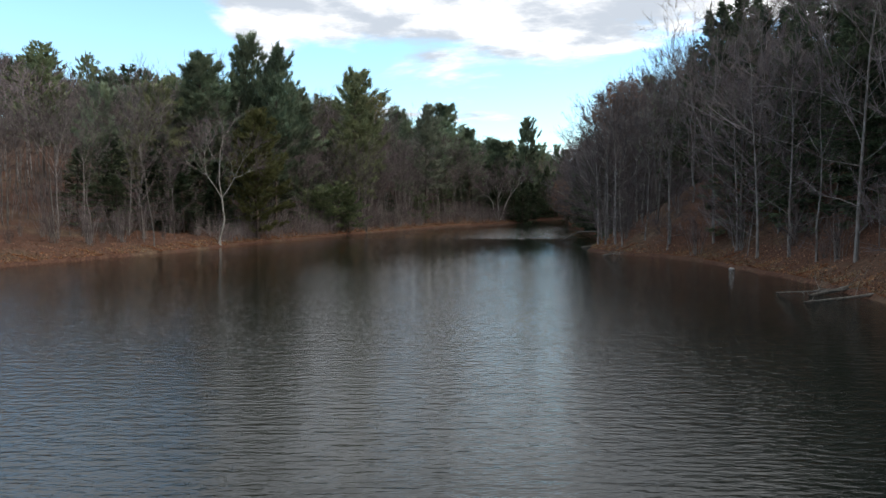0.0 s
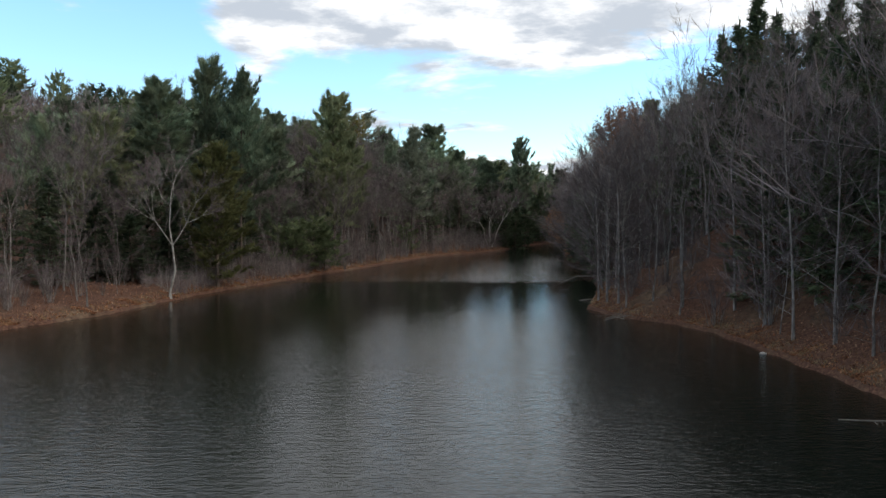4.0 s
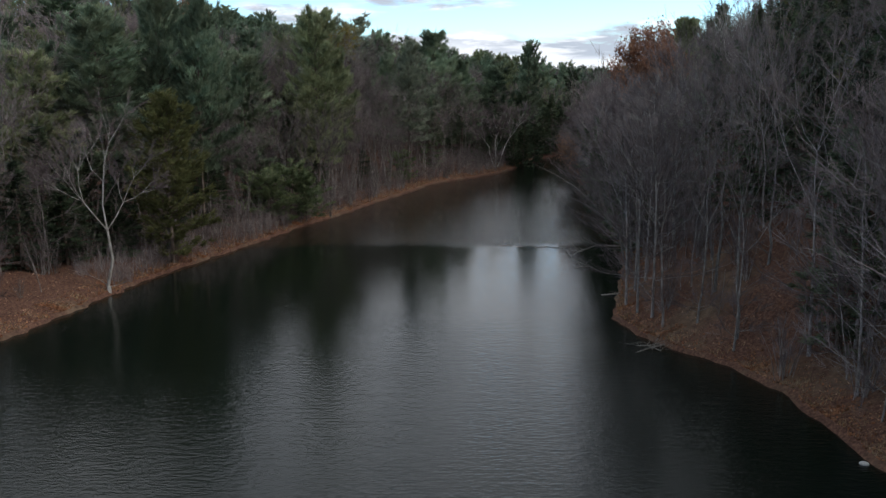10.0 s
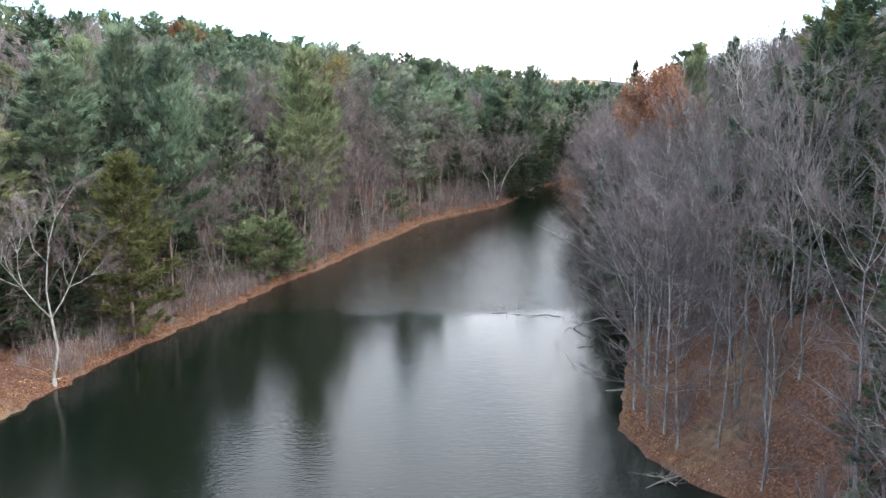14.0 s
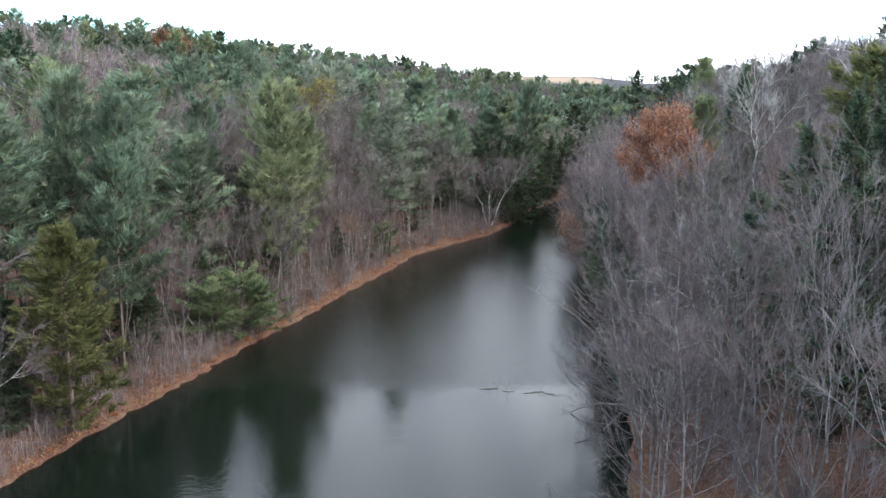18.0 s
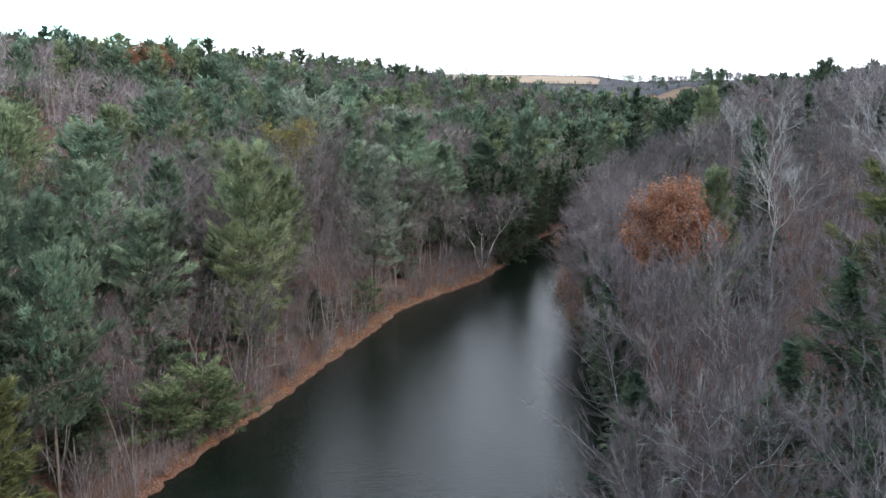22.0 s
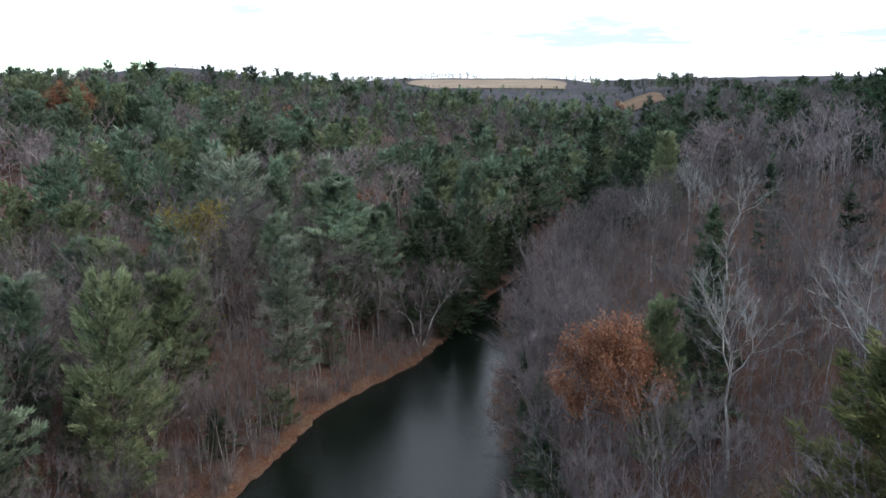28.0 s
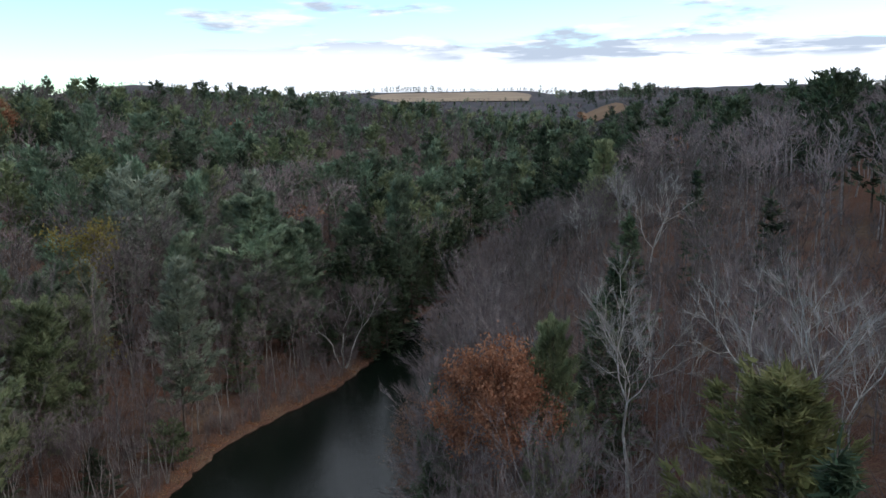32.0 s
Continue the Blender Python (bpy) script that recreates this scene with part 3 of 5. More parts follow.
def forked(seed, tall=23.0, clear=0.38, levels=5, spread=24, girth=0.13, ratio=0.8, crook=0.07, up=0.16, twigs=14, twig_len=1.15, twig_w=0.026, sides=3, lean=0.05, trunks=1, low=5, coarse=0, splits=(2, 3, 2, 2, 3)):
    """A bare broadleaf tree of the wood: the trunk forks again and again into rising limbs, down to fine twigs."""
    rng = np.random.default_rng(seed)
    wood, crown = Geo(), Geo()
    base, ways = [], []
    stack = []
    rise = np.array([0, 0, 1.0])
    for k in range(trunks):
        a = k * 6.28 / trunks + rng.uniform(-0.5, 0.5)
        tip = np.array([math.cos(a), math.sin(a), 0]) * (lean if trunks == 1 else lean * rng.uniform(0.6, 1.3))
        top = tall * (1 if k == 0 else rng.uniform(0.7, 0.95))
        trunk = top * clear
        d = unit(rise + tip)
        p0 = tip * 0.6 - rise * 0.5
        mid = tip * 0.5 + d * trunk * 0.5 + rng.normal(0, 0.1, 3)
        p1 = d * trunk + rng.normal(0, 0.12, 3)
        r = girth * top / tall
        wood.tube([p0, mid, p1], [r * 1.35, r, r * 0.86], 4 if coarse else 6)
        total = sum(ratio ** i for i in range(levels))
        stack.append((p1, d, (top - trunk) / total * 1.06, r * 0.86, 0))
        for i in range(low):
            f = rng.uniform(0.35, 0.98)
            q = p0 + (p1 - p0) * f
            b = rng.uniform(0, 6.28)
            sd = unit(np.array([math.cos(b), math.sin(b), rng.uniform(0.1, 0.8)]))
            stack.append((q, sd, rng.uniform(1.2, 2.4) * tall / 23, r * 0.2, levels - 2))
    while stack:
        p, d, length, r, lev = stack.pop()
        last = lev >= levels - 1
        bow = rng.normal(0, crook, 3)
        m = p + unit(d + bow) * length * 0.5
        d2 = unit(d - bow * 0.8 + rise * up)
        e = m + d2 * length * 0.5
        if coarse and last:
            base.append(p[None])
            ways.append((e - p)[None])
        elif coarse:
            wood.tube([p, e], [r, r * 0.62], 3)
        else:
            (crown if last else wood).tube([p, m, e], [r, r * 0.8, r * (0.3 if last else 0.62)], 5 if lev == 0 else sides)
        if last:
            n = max(2, int(twigs * rng.uniform(0.7, 1.3)))
            t = rng.uniform(0.05, 1.0, n)[:, None]
            td = d2[None] * 0.95 + rng.normal(0, 0.36, (n, 3)) + rise * 0.12
            td /= np.linalg.norm(td, axis=1)[:, None]
            base.append(p + (e - p) * t)
            ways.append(td * (twig_len * rng.uniform(0.4, 1.2, n))[:, None])
            continue
        kids = splits[min(lev, len(splits) - 1)]
        if rng.uniform() < 0.25:
            kids += 1
        a0 = rng.uniform(0, 6.28)
        ref = np.cross(d2, [0.3, 0.9, 0.2])
        u = unit(ref)
        w = np.cross(d2, u)
        for k in range(kids):
            a = a0 + k * 6.28 / kids + rng.uniform(-0.5, 0.5)
            ang = radians(spread) * (rng.uniform(0.25, 0.6) if k == 0 else rng.uniform(0.75, 1.35))
            way = unit(d2 * math.cos(ang) + (u * math.cos(a) + w * math.sin(a)) * math.sin(ang) + rise * up * 0.4)
            stack.append((e, way, length * ratio * (rng.uniform(0.9, 1.1) if k == 0 else rng.uniform(0.65, 1.05)), max(0.011, r * (0.6 if k == 0 else 0.5)), lev + 1))
        if lev > 0:
            way = unit(d * 0.8 + rng.normal(0, 0.55, 3) + rise * 0.2)
            stack.append((m, way, length * 0.7, max(0.011, r * 0.35), levels - 1))
    base, ways = np.concatenate(base), np.concatenate(ways)
    width = twig_w * rng.uniform(0.6, 1.2, len(base))
    crown.slivers(base, ways, width, rng)
    return wood, crown, base + ways * 0.8


def white_pine(seed, tall=26.0, wide=5.2, clear=0.32, whorls=15, arms=5, tufts=13, needles=11, size=0.72, blade=0.1, girth=0.24, droop=-4, climb=46, round_top=0.62, fan=0.36, mats=2, bare_limbs=True, sprig=0.5, thin=0.0):
    """A white pine: whorls of long boughs, each a fan of needle tufts with daylight between the layers."""
    rng = np.random.default_rng(seed)
    wood, crown = Geo(), Geo()
    h = np.linspace(0, 1, 6)
    axis = np.cumsum(rng.normal(0, 0.12, (6, 3)), 0) * h[:, None]
    axis[:, 2] = h * tall
    axis[0, 2] = -0.5
    wood.tube(axis, girth * (1 - 0.93 * h) + 0.015, 6 if bare_limbs else 4)
    lop = rng.uniform(0, 6.28)
    at, go, lat_way = [], [], []
    for i in range(whorls):
        g = ((i + 0.25) / whorls) ** 0.9
        env = wide * (1 - g) ** round_top * (0.62 + 0.38 * min(1, 3.5 * g)) * rng.uniform(0.82, 1.1) + 0.35
        turn = rng.uniform(0, 6.28)
        for k in range(arms):
            if rng.uniform() < thin:
                continue
            f = clear + (0.97 - clear) * (g + rng.uniform(-0.3, 0.3) / whorls)
            az = turn + k * 6.28 / arms + rng.uniform(-0.3, 0.3)
            ln = env * rng.uniform(0.62, 1.12) * (1 + 0.18 * math.cos(az - lop))
            el = radians(droop + (climb - droop) * g ** 1.3 + rng.uniform(-14, 14))
            out = np.array([math.cos(az), math.sin(az), 0])
            side = np.array([-math.sin(az), math.cos(az), 0])
            p = np.array([np.interp(f, h, axis[:, 0]), np.interp(f, h, axis[:, 1]), f * tall])
            n = max(3, int(tufts * (ln / wide + 0.12 + 0.3 * g * g)))
            t = 0.22 + 0.8 * rng.uniform(0, 1, n) ** 0.8
            t[0] = 1.0
            bow = lambda q: (out * (q * ln * math.cos(el))[:, None] + np.array([0, 0, 1.0]) * (ln * (q * math.sin(el) + 0.2 * q * q))[:, None])
            side_off = rng.uniform(-1, 1, n) * (fan + 0.25 * g) * (1.15 - 0.9 * t) * (ln + 0.5)
            side_off[0] = 0
            at.append(p + bow(t) + side * side_off[:, None] + np.array([0, 0, 1.0]) * rng.normal(0, 0.12, n)[:, None])
            go.append(out * 0.8 + side * np.sign(side_off)[:, None] * 0.4 + np.array([0, 0, sprig + 0.4 * g]) + rng.normal(0, 0.16, (n, 3)))
            lat_way.append(np.repeat(side[None], n, 0))
            if bare_limbs:
                q = np.array([0.0, 0.5, 0.95])
                wood.tube(p + bow(q), [0.05 + 0.004 * ln, 0.03, 0.01], 3)
    at, go, lat_way = np.concatenate(at), np.concatenate(go), np.concatenate(lat_way)
    go /= np.linalg.norm(go, axis=1)[:, None]
    n = len(at)
    k = np.repeat(np.arange(n), needles)
    way = go[k] + rng.normal(0, 0.42, (len(k), 3))
    way *= (size * rng.uniform(0.55, 1.2, len(k)) / np.linalg.norm(way, axis=1))[:, None]
    crown.slivers(at[k] - go[k] * size * 0.45 + rng.normal(0, 0.16 * size, (len(k), 3)), way, blade * rng.uniform(0.7, 1.3, len(k)), rng, 0.5)
    if mats:
        # the twigs' close mat of short needles under each tuft
        k = np.repeat(np.arange(n), mats)
        way = go[k] * size * 1.25 + rng.normal(0, 0.2 * size, (len(k), 3))
        side = (lat_way[k] + rng.normal(0, 0.3, (len(k), 3))) * (size * 0.21)
        root = at[k] - way * 0.7 + rng.normal(0, 0.12 * size, (len(k), 3))
        crown.add(np.stack([root - side, root + side, root + way], 1).reshape(-1, 3), np.arange(3 * len(k)).reshape(-1, 3))
    for i in range(6 if bare_limbs else 2):
        w = np.array([rng.normal(0, 0.25), rng.normal(0, 0.25), 1.0]) * size * 1.3
        crown.slivers([axis[-1] - [0, 0, 0.3 * i]], [w], [blade * 1.2], rng)
    return wood, crown


def shrub(seed, tall=2.8, stems=16, wide=1.3):
    rng = np.random.default_rng(seed)
    wood, crown = Geo(), Geo()
    for s in range(stems):
        az, r = rng.uniform(0, 6.28), rng.uniform(0.1, 1) * wide
        o = np.array([math.cos(az), math.sin(az), 0])
        hh = tall * rng.uniform(0.55, 1.1)
        pts = np.array([o * 0.25 * r - [0, 0, 0.2], o * 0.5 * r + [0, 0, hh * 0.5], o * r + [0, 0, hh]]) + rng.normal(0, 0.08, (3, 3))
        wood.tube(pts, [0.022, 0.016, 0.006], 3)
        n = 18
        t = rng.uniform(0.3, 1, n)[:, None]
        b = pts[0] + (pts[2] - pts[0]) * t + rng.normal(0, 0.05, (n, 3))
        w = unit(pts[2] - pts[0]) * 0.6 + rng.normal(0, 0.5, (n, 3)) + np.array([0, 0, 0.25])
        crown.slivers(b, w * rng.uniform(0.4, 0.9, n)[:, None], np.full(n, 0.022), rng)
    return wood, crown


# kind -> (name, label, category, makers of variants, wood material, crown material)
KINDS = {}


def kind(key, name, label, variants, wood_mat, crown_mat, group, tall, crown_name="crown", extra=None):
    KINDS[key] = {"name": name, "label": label, "variants": variants, "mats": (wood_mat, crown_mat), "group": group, "tall": tall, "crown": crown_name, "extra": extra, "made": {}}


def plant(key, x, y, scale=1.0, turn=None, tall=None, variant=None, lean=(0.0, 0.0), label=None, z=None, width=None):
    """Stands a tree of a kind on the ground; the first of each variant is built, the others are copies of it."""
    k = KINDS[key]
    i = random.randrange(len(k["variants"])) if variant is None else variant
    turn = random.uniform(0, 360) if turn is None else turn
    if tall:
        scale = tall / k["tall"]
    w = scale if width is None else width
    z = height(x, y) if z is None else z
    m = pose(x, y, z, lean[0], lean[1], turn)
    if i not in k["made"]:
        root = new(k["name"])
        root.empty_display_size = 0.5
        made = k["variants"][i]()
        part("trunk", made[0], k["mats"][0], root, smooth=True)
        part(k["crown"], made[1], k["mats"][1], root, smooth=len(made) == 2)
        if k["extra"]:
            g = Geo()
            count, size, mat, nm, reach = k["extra"]
            rng = np.random.default_rng(i + 50)
            at = made[2][rng.integers(0, len(made[2]), count)] + rng.normal(0, reach, (count, 3))
            g.leaves(at, size, rng)
            part(nm, g, mat, root)
        tagged(root, k["label"], "tree" if k["tall"] > 5 else "shrub", k["group"])
        root.matrix_basis = m @ Matrix.Diagonal((w, w, scale, 1))
        k["made"][i] = root
        ob = root
    else:
        was = k["made"][i].scale
        ob = copy_thing(k["made"][i], m @ Matrix.Diagonal((w / was[0], w / was[1], scale / was[2], 1)))
    if label:
        tagged(ob, label)
    return ob


kind("tall_bare", "bare_tree", "tall bare grey-barked tree with leafless twigs", [
    lambda i=i: forked(120 + i, 23, clear=0.13 + 0.05 * (i % 3), levels=5, spread=24 + 3 * (i % 4), girth=0.105 + 0.015 * (i % 3), twigs=17, up=0.07 + 0.03 * (i % 3), low=9, twig_len=1.3, splits=(3, 3, 2, 2, 3)) for i in range(9)],
    BARK, TWIG, "bare trees of the wood", 23.0)
kind("clump", "bare_tree", "bare grey tree with several stems from one root", [
    lambda i=i: forked(200 + i, 18, clear=0.22, levels=5, spread=22, girth=0.08, trunks=3 + i % 2, lean=0.2, twigs=12, low=3, up=0.08, splits=(2, 2, 2, 2)) for i in range(4)],
    BARK, TWIG, "bare trees of the wood", 18.0)
kind("sapling", "sapling", "slim bare sapling on the leafy bank", [
    lambda i=i: bare_tree(300 + i, 9, 2.4, girth=0.05, clear=0.12, limbs=12, rise=32, subs=4, twigs=12, twig_len=0.9, twig_w=0.022, fine=True) for i in range(4)],
    BARK, TWIG, "saplings", 9.0)
kind("edge", "bare_tree", "bare tree with long level branches over the water", [
    lambda i=i: bare_tree(400 + i, 20, 6.0, girth=0.12, clear=0.08, limbs=24, rise=12, subs=6, twigs=22, sag=0.04, lean=0.12, twig_len=1.5, twig_w=0.026) for i in range(3)],
    BARK, TWIG, "bare trees of the wood", 20.0)
kind("pale", "bare_tree", "bare pale-barked tree with a broad round crown", [
    lambda i=i: forked(500 + i, 20, clear=0.22, levels=5, spread=36, girth=0.17, twigs=17, up=0.06, crook=0.12, ratio=0.82, splits=(3, 3, 2, 2, 3)) for i in range(3)],
    PALE_BARK, PALE_TWIG, "pale bare trees", 20.0)
kind("sycamore", "sycamore_tree", "broad bare tree with white limbs over the pond", [
    lambda: forked(534, 18, clear=0.22, levels=5, spread=30, girth=0.16, trunks=4, lean=0.42, twigs=26, up=0.1, crook=0.2, low=4, twig_len=1.5, twig_w=0.05)],
    WHITE_BARK, TWIG, "pale bare trees", 18.0)
kind("leafy", "bare_tree", "nearly bare tree with withered leaves still hanging", [
    lambda i=i: forked(600 + i, 17, clear=0.2, levels=5, spread=28, girth=0.1, twigs=11, low=10, up=0.08) for i in range(2)],
    BARK, TWIG, "bare trees of the wood", 17.0, extra=(260, 0.085, PALE_LEAF, "leaves", 0.2))
kind("oak", "oak_tree", "broad oak with copper-coloured leaves", [
    lambda i=i: fan_tree(700 + i, 18, 4.4, clear=0.64, limbs=22, subs=9, twigs=7, girth=0.2, fine=True) for i in range(2)],
    BARK, OAK_TWIG, "oaks in autumn leaf", 18.0, extra=(15000, 0.15, OAK_LEAF, "leaves", 0.5))
kind("copper", "oak_sapling", "small oak with withered copper leaves over the water", [
    lambda: bare_tree(710, 9, 2.6, girth=0.09, clear=0.15, limbs=14, rise=30, subs=5, twigs=8, twig_len=0.8, lean=0.2)],
    BARK, TWIG, "oaks in autumn leaf", 9.0, extra=(900, 0.12, PALE_OAK, "leaves", 0.25))
kind("yellow", "birch_tree", "slim tree with yellow autumn leaves", [
    lambda: forked(720, 16, clear=0.4, levels=5, spread=18, girth=0.12, twigs=7)],
    BARK, TWIG, "trees in autumn leaf", 16.0, extra=(1500, 0.15, YELLOW_LEAF, "leaves", 0.35))
kind("pine", "pine_tree", "tall white pine with blue-green needles", [
    lambda i=i: white_pine(800 + i, 26, 6.9 + 0.6 * (i % 3), clear=0.2 + 0.06 * (i % 3), whorls=15 + i % 3, arms=6, tufts=21, needles=12, size=0.82, blade=0.12, round_top=0.42 + 0.08 * (i % 3)) for i in range(6)],
    DARK_BARK, PINE, "pines of the wood", 26.0)
kind("olive_pine", "pine_tree", "spreading white pine with olive-green needles", [
    lambda i=i: white_pine(840 + i, 26, 7.6, clear=0.24, whorls=15, arms=6, tufts=22, needles=12, size=0.82, blade=0.12, round_top=0.34) for i in range(2)],
    DARK_BARK, OLIVE_PINE, "pines of the wood", 26.0)
kind("pale_pine", "pine_tree", "white pine with pale grey-green needles", [
    lambda: white_pine(830, 28, 5.8, clear=0.3, whorls=16, arms=6, tufts=18, size=0.8, blade=0.12, climb=50, round_top=0.6)],
    DARK_BARK, PALE_PINE, "pines of the wood", 28.0)
kind("low_pine", "pine_tree", "young pine with level boughs on the bank", [
    lambda i=i: white_pine(850 + i, 8.5, 5.6, clear=0.16, whorls=6, arms=6, tufts=24, needles=12, size=0.55, blade=0.08, droop=0, climb=26, round_top=0.34, girth=0.12, sprig=0.2, thin=0.1) for i in range(2)],
    DARK_BARK, YOUNG_PINE, "young pines", 8.5)
kind("hemlock", "hemlock_tree", "dark hemlock with dense drooping boughs", [
    lambda i=i: white_pine(870 + i, 22, 5.6, clear=0.05, whorls=20, arms=5, tufts=12, needles=6, size=0.78, blade=0.17, droop=-22, climb=28, round_top=0.85, fan=0.42, sprig=0.0, thin=0.12) for i in range(4)],
    DARK_BARK, HEMLOCK, "hemlocks of the wood", 22.0)
kind("cedar", "cedar_tree", "yellow-green cedar beside the bare trees", [
    lambda: white_pine(890, 17, 4.6, clear=0.06, whorls=16, arms=7, tufts=15, needles=10, size=0.62, blade=0.1, droop=8, climb=55, round_top=0.38, sprig=0.4)],
    DARK_BARK, CEDAR, "cedars", 17.0)
kind("fork", "bare_tree", "pale bare tree forking low into spreading stems", [
    lambda: forked(957, 19, clear=0.03, levels=5, spread=33, girth=0.2, twigs=24, up=0.1, crook=0.13, low=2, twig_len=1.5, twig_w=0.03, lean=0.12, splits=(3, 3, 3, 2, 3))],
    PALE_BARK, TWIG, "pale bare trees", 19.0)
kind("brush", "shrub", "leafless grey-brown shrub on the bank", [lambda i=i: shrub(900 + i) for i in range(4)], BARK, TWIG, "shrubs on the bank", 2.8, crown_name="brush")

# ---- ground and water ----
rows = np.concatenate([np.arange(-420, 20, 12), np.arange(20, 320, 1.1), np.arange(320, 520, 5), np.arange(520, 1500, 22), np.arange(1500, 4600, 70)])
offs = np.concatenate([[0.0, 0.25, 0.6, 1.0, 1.5, 2.2, 3.0, 4.0, 5.2, 6.6], np.arange(8, 40, 2.4), np.arange(40, 130, 7), np.arange(130, 500, 24), np.geomspace(500, 2800, 24)])
grid = []
for y in rows:
    xl, xr = (float(v) for v in shores(np.float64(y)))
    inner = np.array([0.04, 0.2, 0.5, 0.8, 0.96]) * (xr - xl) + xl
    grid.append(np.concatenate([xl - offs[::-1], inner, xr + offs]))
gx = np.array(grid)
gy = np.repeat(rows[:, None], gx.shape[1], 1)
gz = land(gx, gy)
R, C = gx.shape
ii, jj = np.meshgrid(np.arange(R - 1), np.arange(C - 1), indexing="ij")
a = (ii * C + jj).ravel()
tri = np.concatenate([np.stack([a, a + 1, a + C + 1], 1), np.stack([a, a + C + 1, a + C], 1)])
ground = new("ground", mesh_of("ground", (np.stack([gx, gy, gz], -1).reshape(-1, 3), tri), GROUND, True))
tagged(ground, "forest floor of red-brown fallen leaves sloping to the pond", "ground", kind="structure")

water_geo = Geo()
water_geo.add([(-90, -300, 0), (140, -300, 0), (140, 430, 0), (-90, 430, 0)], [(0, 1, 2), (0, 2, 3)])
water = new("water", mesh_of("water", water_geo, WATER))
tagged(water, "dark rippled pond water mirroring the sky", "water", kind="structure")

# ---- trees that stand out ----
random.seed(4)
TAKEN = []


def landmark(key, x, y, keep=3.0, top=None, **more):
    """A tree of its own; top: how high its tip stands over the water."""
    TAKEN.append((x, y, keep))
    if top:
        more["tall"] = top - height(x, y)
    return plant(key, x, y, **more)


landmark("fork", -31.4, 120.2, 4.5, tall=20, turn=300, label="pale bare tree forking low at the water's edge")
landmark("pale", -66.9, 250.7, 3, tall=15, variant=1, width=0.55, label="slender white-limbed bare tree among the pines")
landmark("pale", -53.7, 228.5, 3, tall=19, variant=2, width=0.6, label="slender white-limbed bare tree among the pines")
landmark("brush", -30.0, 107.0, 1.5, scale=0.9, label="lone leafless bush on the open bank")
landmark("cedar", -29.2, 134.4, 3.5, tall=20, width=1.3)
landmark("pine", -34, 148, 4.5, top=34.5, variant=0, width=0.95)
landmark("pine", -28.5, 146, 3, top=32.5, variant=2, width=0.8)
landmark("low_pine", -20.6, 165.3, 4, tall=8.8, width=1.3)
landmark("low_pine", -23.4, 162.6, 3, tall=7.5, width=1.0)
landmark("low_pine", -18.6, 168.8, 2.2, tall=6.5)
landmark("low_pine", -5.6, 219.5, 2.5, tall=7)
landmark("pale_pine", -4.5, 223.5, 4, top=32.5)
landmark("olive_pine", -18.8, 185, 5, top=34, width=1.05)
landmark("pine", 1.0, 265, 5.5, top=36.5, variant=3, width=1.45)
landmark("yellow", -21.4, 236, 3.5, top=34)
landmark("sycamore", 17.2, 265.5, 8, top=20.5, turn=20)
for x, y, t in ((11.5, 272, 15), (17.5, 275, 13), (22.5, 273, 11), (14.5, 268.5, 9), (26, 281, 16), (30, 289, 17), (22, 287, 18)):
    landmark("hemlock", x, y, 3, tall=t, width=t / 16)
landmark("oak", 37.2, 177, 7.5, top=29.5, width=1.12, label="oak with copper leaves above the bank")
landmark("olive_pine", 43.0, 180, 3.5, top=32, width=0.62)
landmark("pale", 49.8, 175.5, 6.5, top=39.8, variant=1, width=1.25)
landmark("pale", 56.5, 152.5, 6, top=45, variant=0, width=1.3)
landmark("pale", 64, 258, 3, top=38, variant=2, width=0.7)
landmark("pale", 72, 262, 3, top=42, variant=0, width=0.7)
landmark("cedar", 50.6, 146.5, 6, top=37.5, width=1.75)
landmark("hemlock", 53.4, 192.5, 5, top=36.5, width=1.15)
landmark("hemlock", 49.5, 187, 4.5, top=33.5, width=1.1)
landmark("hemlock", 60, 213, 4, top=39, width=1.1)
landmark("pale", 68.2, 229, 8, top=44.5, variant=2, width=1.3)
landmark("olive_pine", 81.5, 310, 5, top=43, width=0.9)
landmark("pine", 29.5, 304, 4, top=36.5, variant=1, width=0.9)
landmark("hemlock", 44.9, 129, 4, top=40.5)
landmark("hemlock", 38.1, 121.3, 3, top=33.5)
landmark("hemlock", 37.5, 116, 3, tall=23)
landmark("hemlock", 88, 430, 4, top=45, width=1.5, label="tall dark hemlock standing above the valley woods")
landmark("oak", -94.5, 372, 10, top=55, width=1.7)
for x, y, t in ((-46.5, 111, 22), (-41.7, 113.5, 22), (-45, 128, 21)):
    landmark("tall_bare", x, y, 3, tall=t, label="bare grey tree standing on the open bank")
for x, y, t in ((-47, 122, 14), (-50, 117, 11), (-43.5, 133, 15), (-41, 140, 12), (-38.5, 127, 9), (-42, 124, 12), (-40, 131.5, 11), (-44.5, 117, 8), (-36, 133, 7)):
    landmark("hemlock", x, y, 2.5, tall=t, width=0.5 + t / 30, label="low green hemlock behind the open bank")
for y, d, t in ((131, 6, 9), (138, 9, 11), (144, 6, 8), (149, 11, 12), (155, 7, 10), (160, 12, 12), (171, 9, 10), (178, 13, 12), (188, 8, 9), (199, 12, 11), (209, 7, 8)):
    landmark("hemlock", float(shores(np.float64(y))[0]) - d, y, 2.2, tall=t, width=0.35 + t / 26, label="low dark hemlock under the bare trees")
for x, y, t in ((31, 92, 16), (34, 97.5, 18), (35, 87, 18), (38, 92, 20), (33.5, 81, 15), (38.5, 103, 19), (37, 75, 18), (36.5, 66, 18), (42, 83, 19)):
    landmark("hemlock", x, y, 2.5, tall=t, width=0.85)
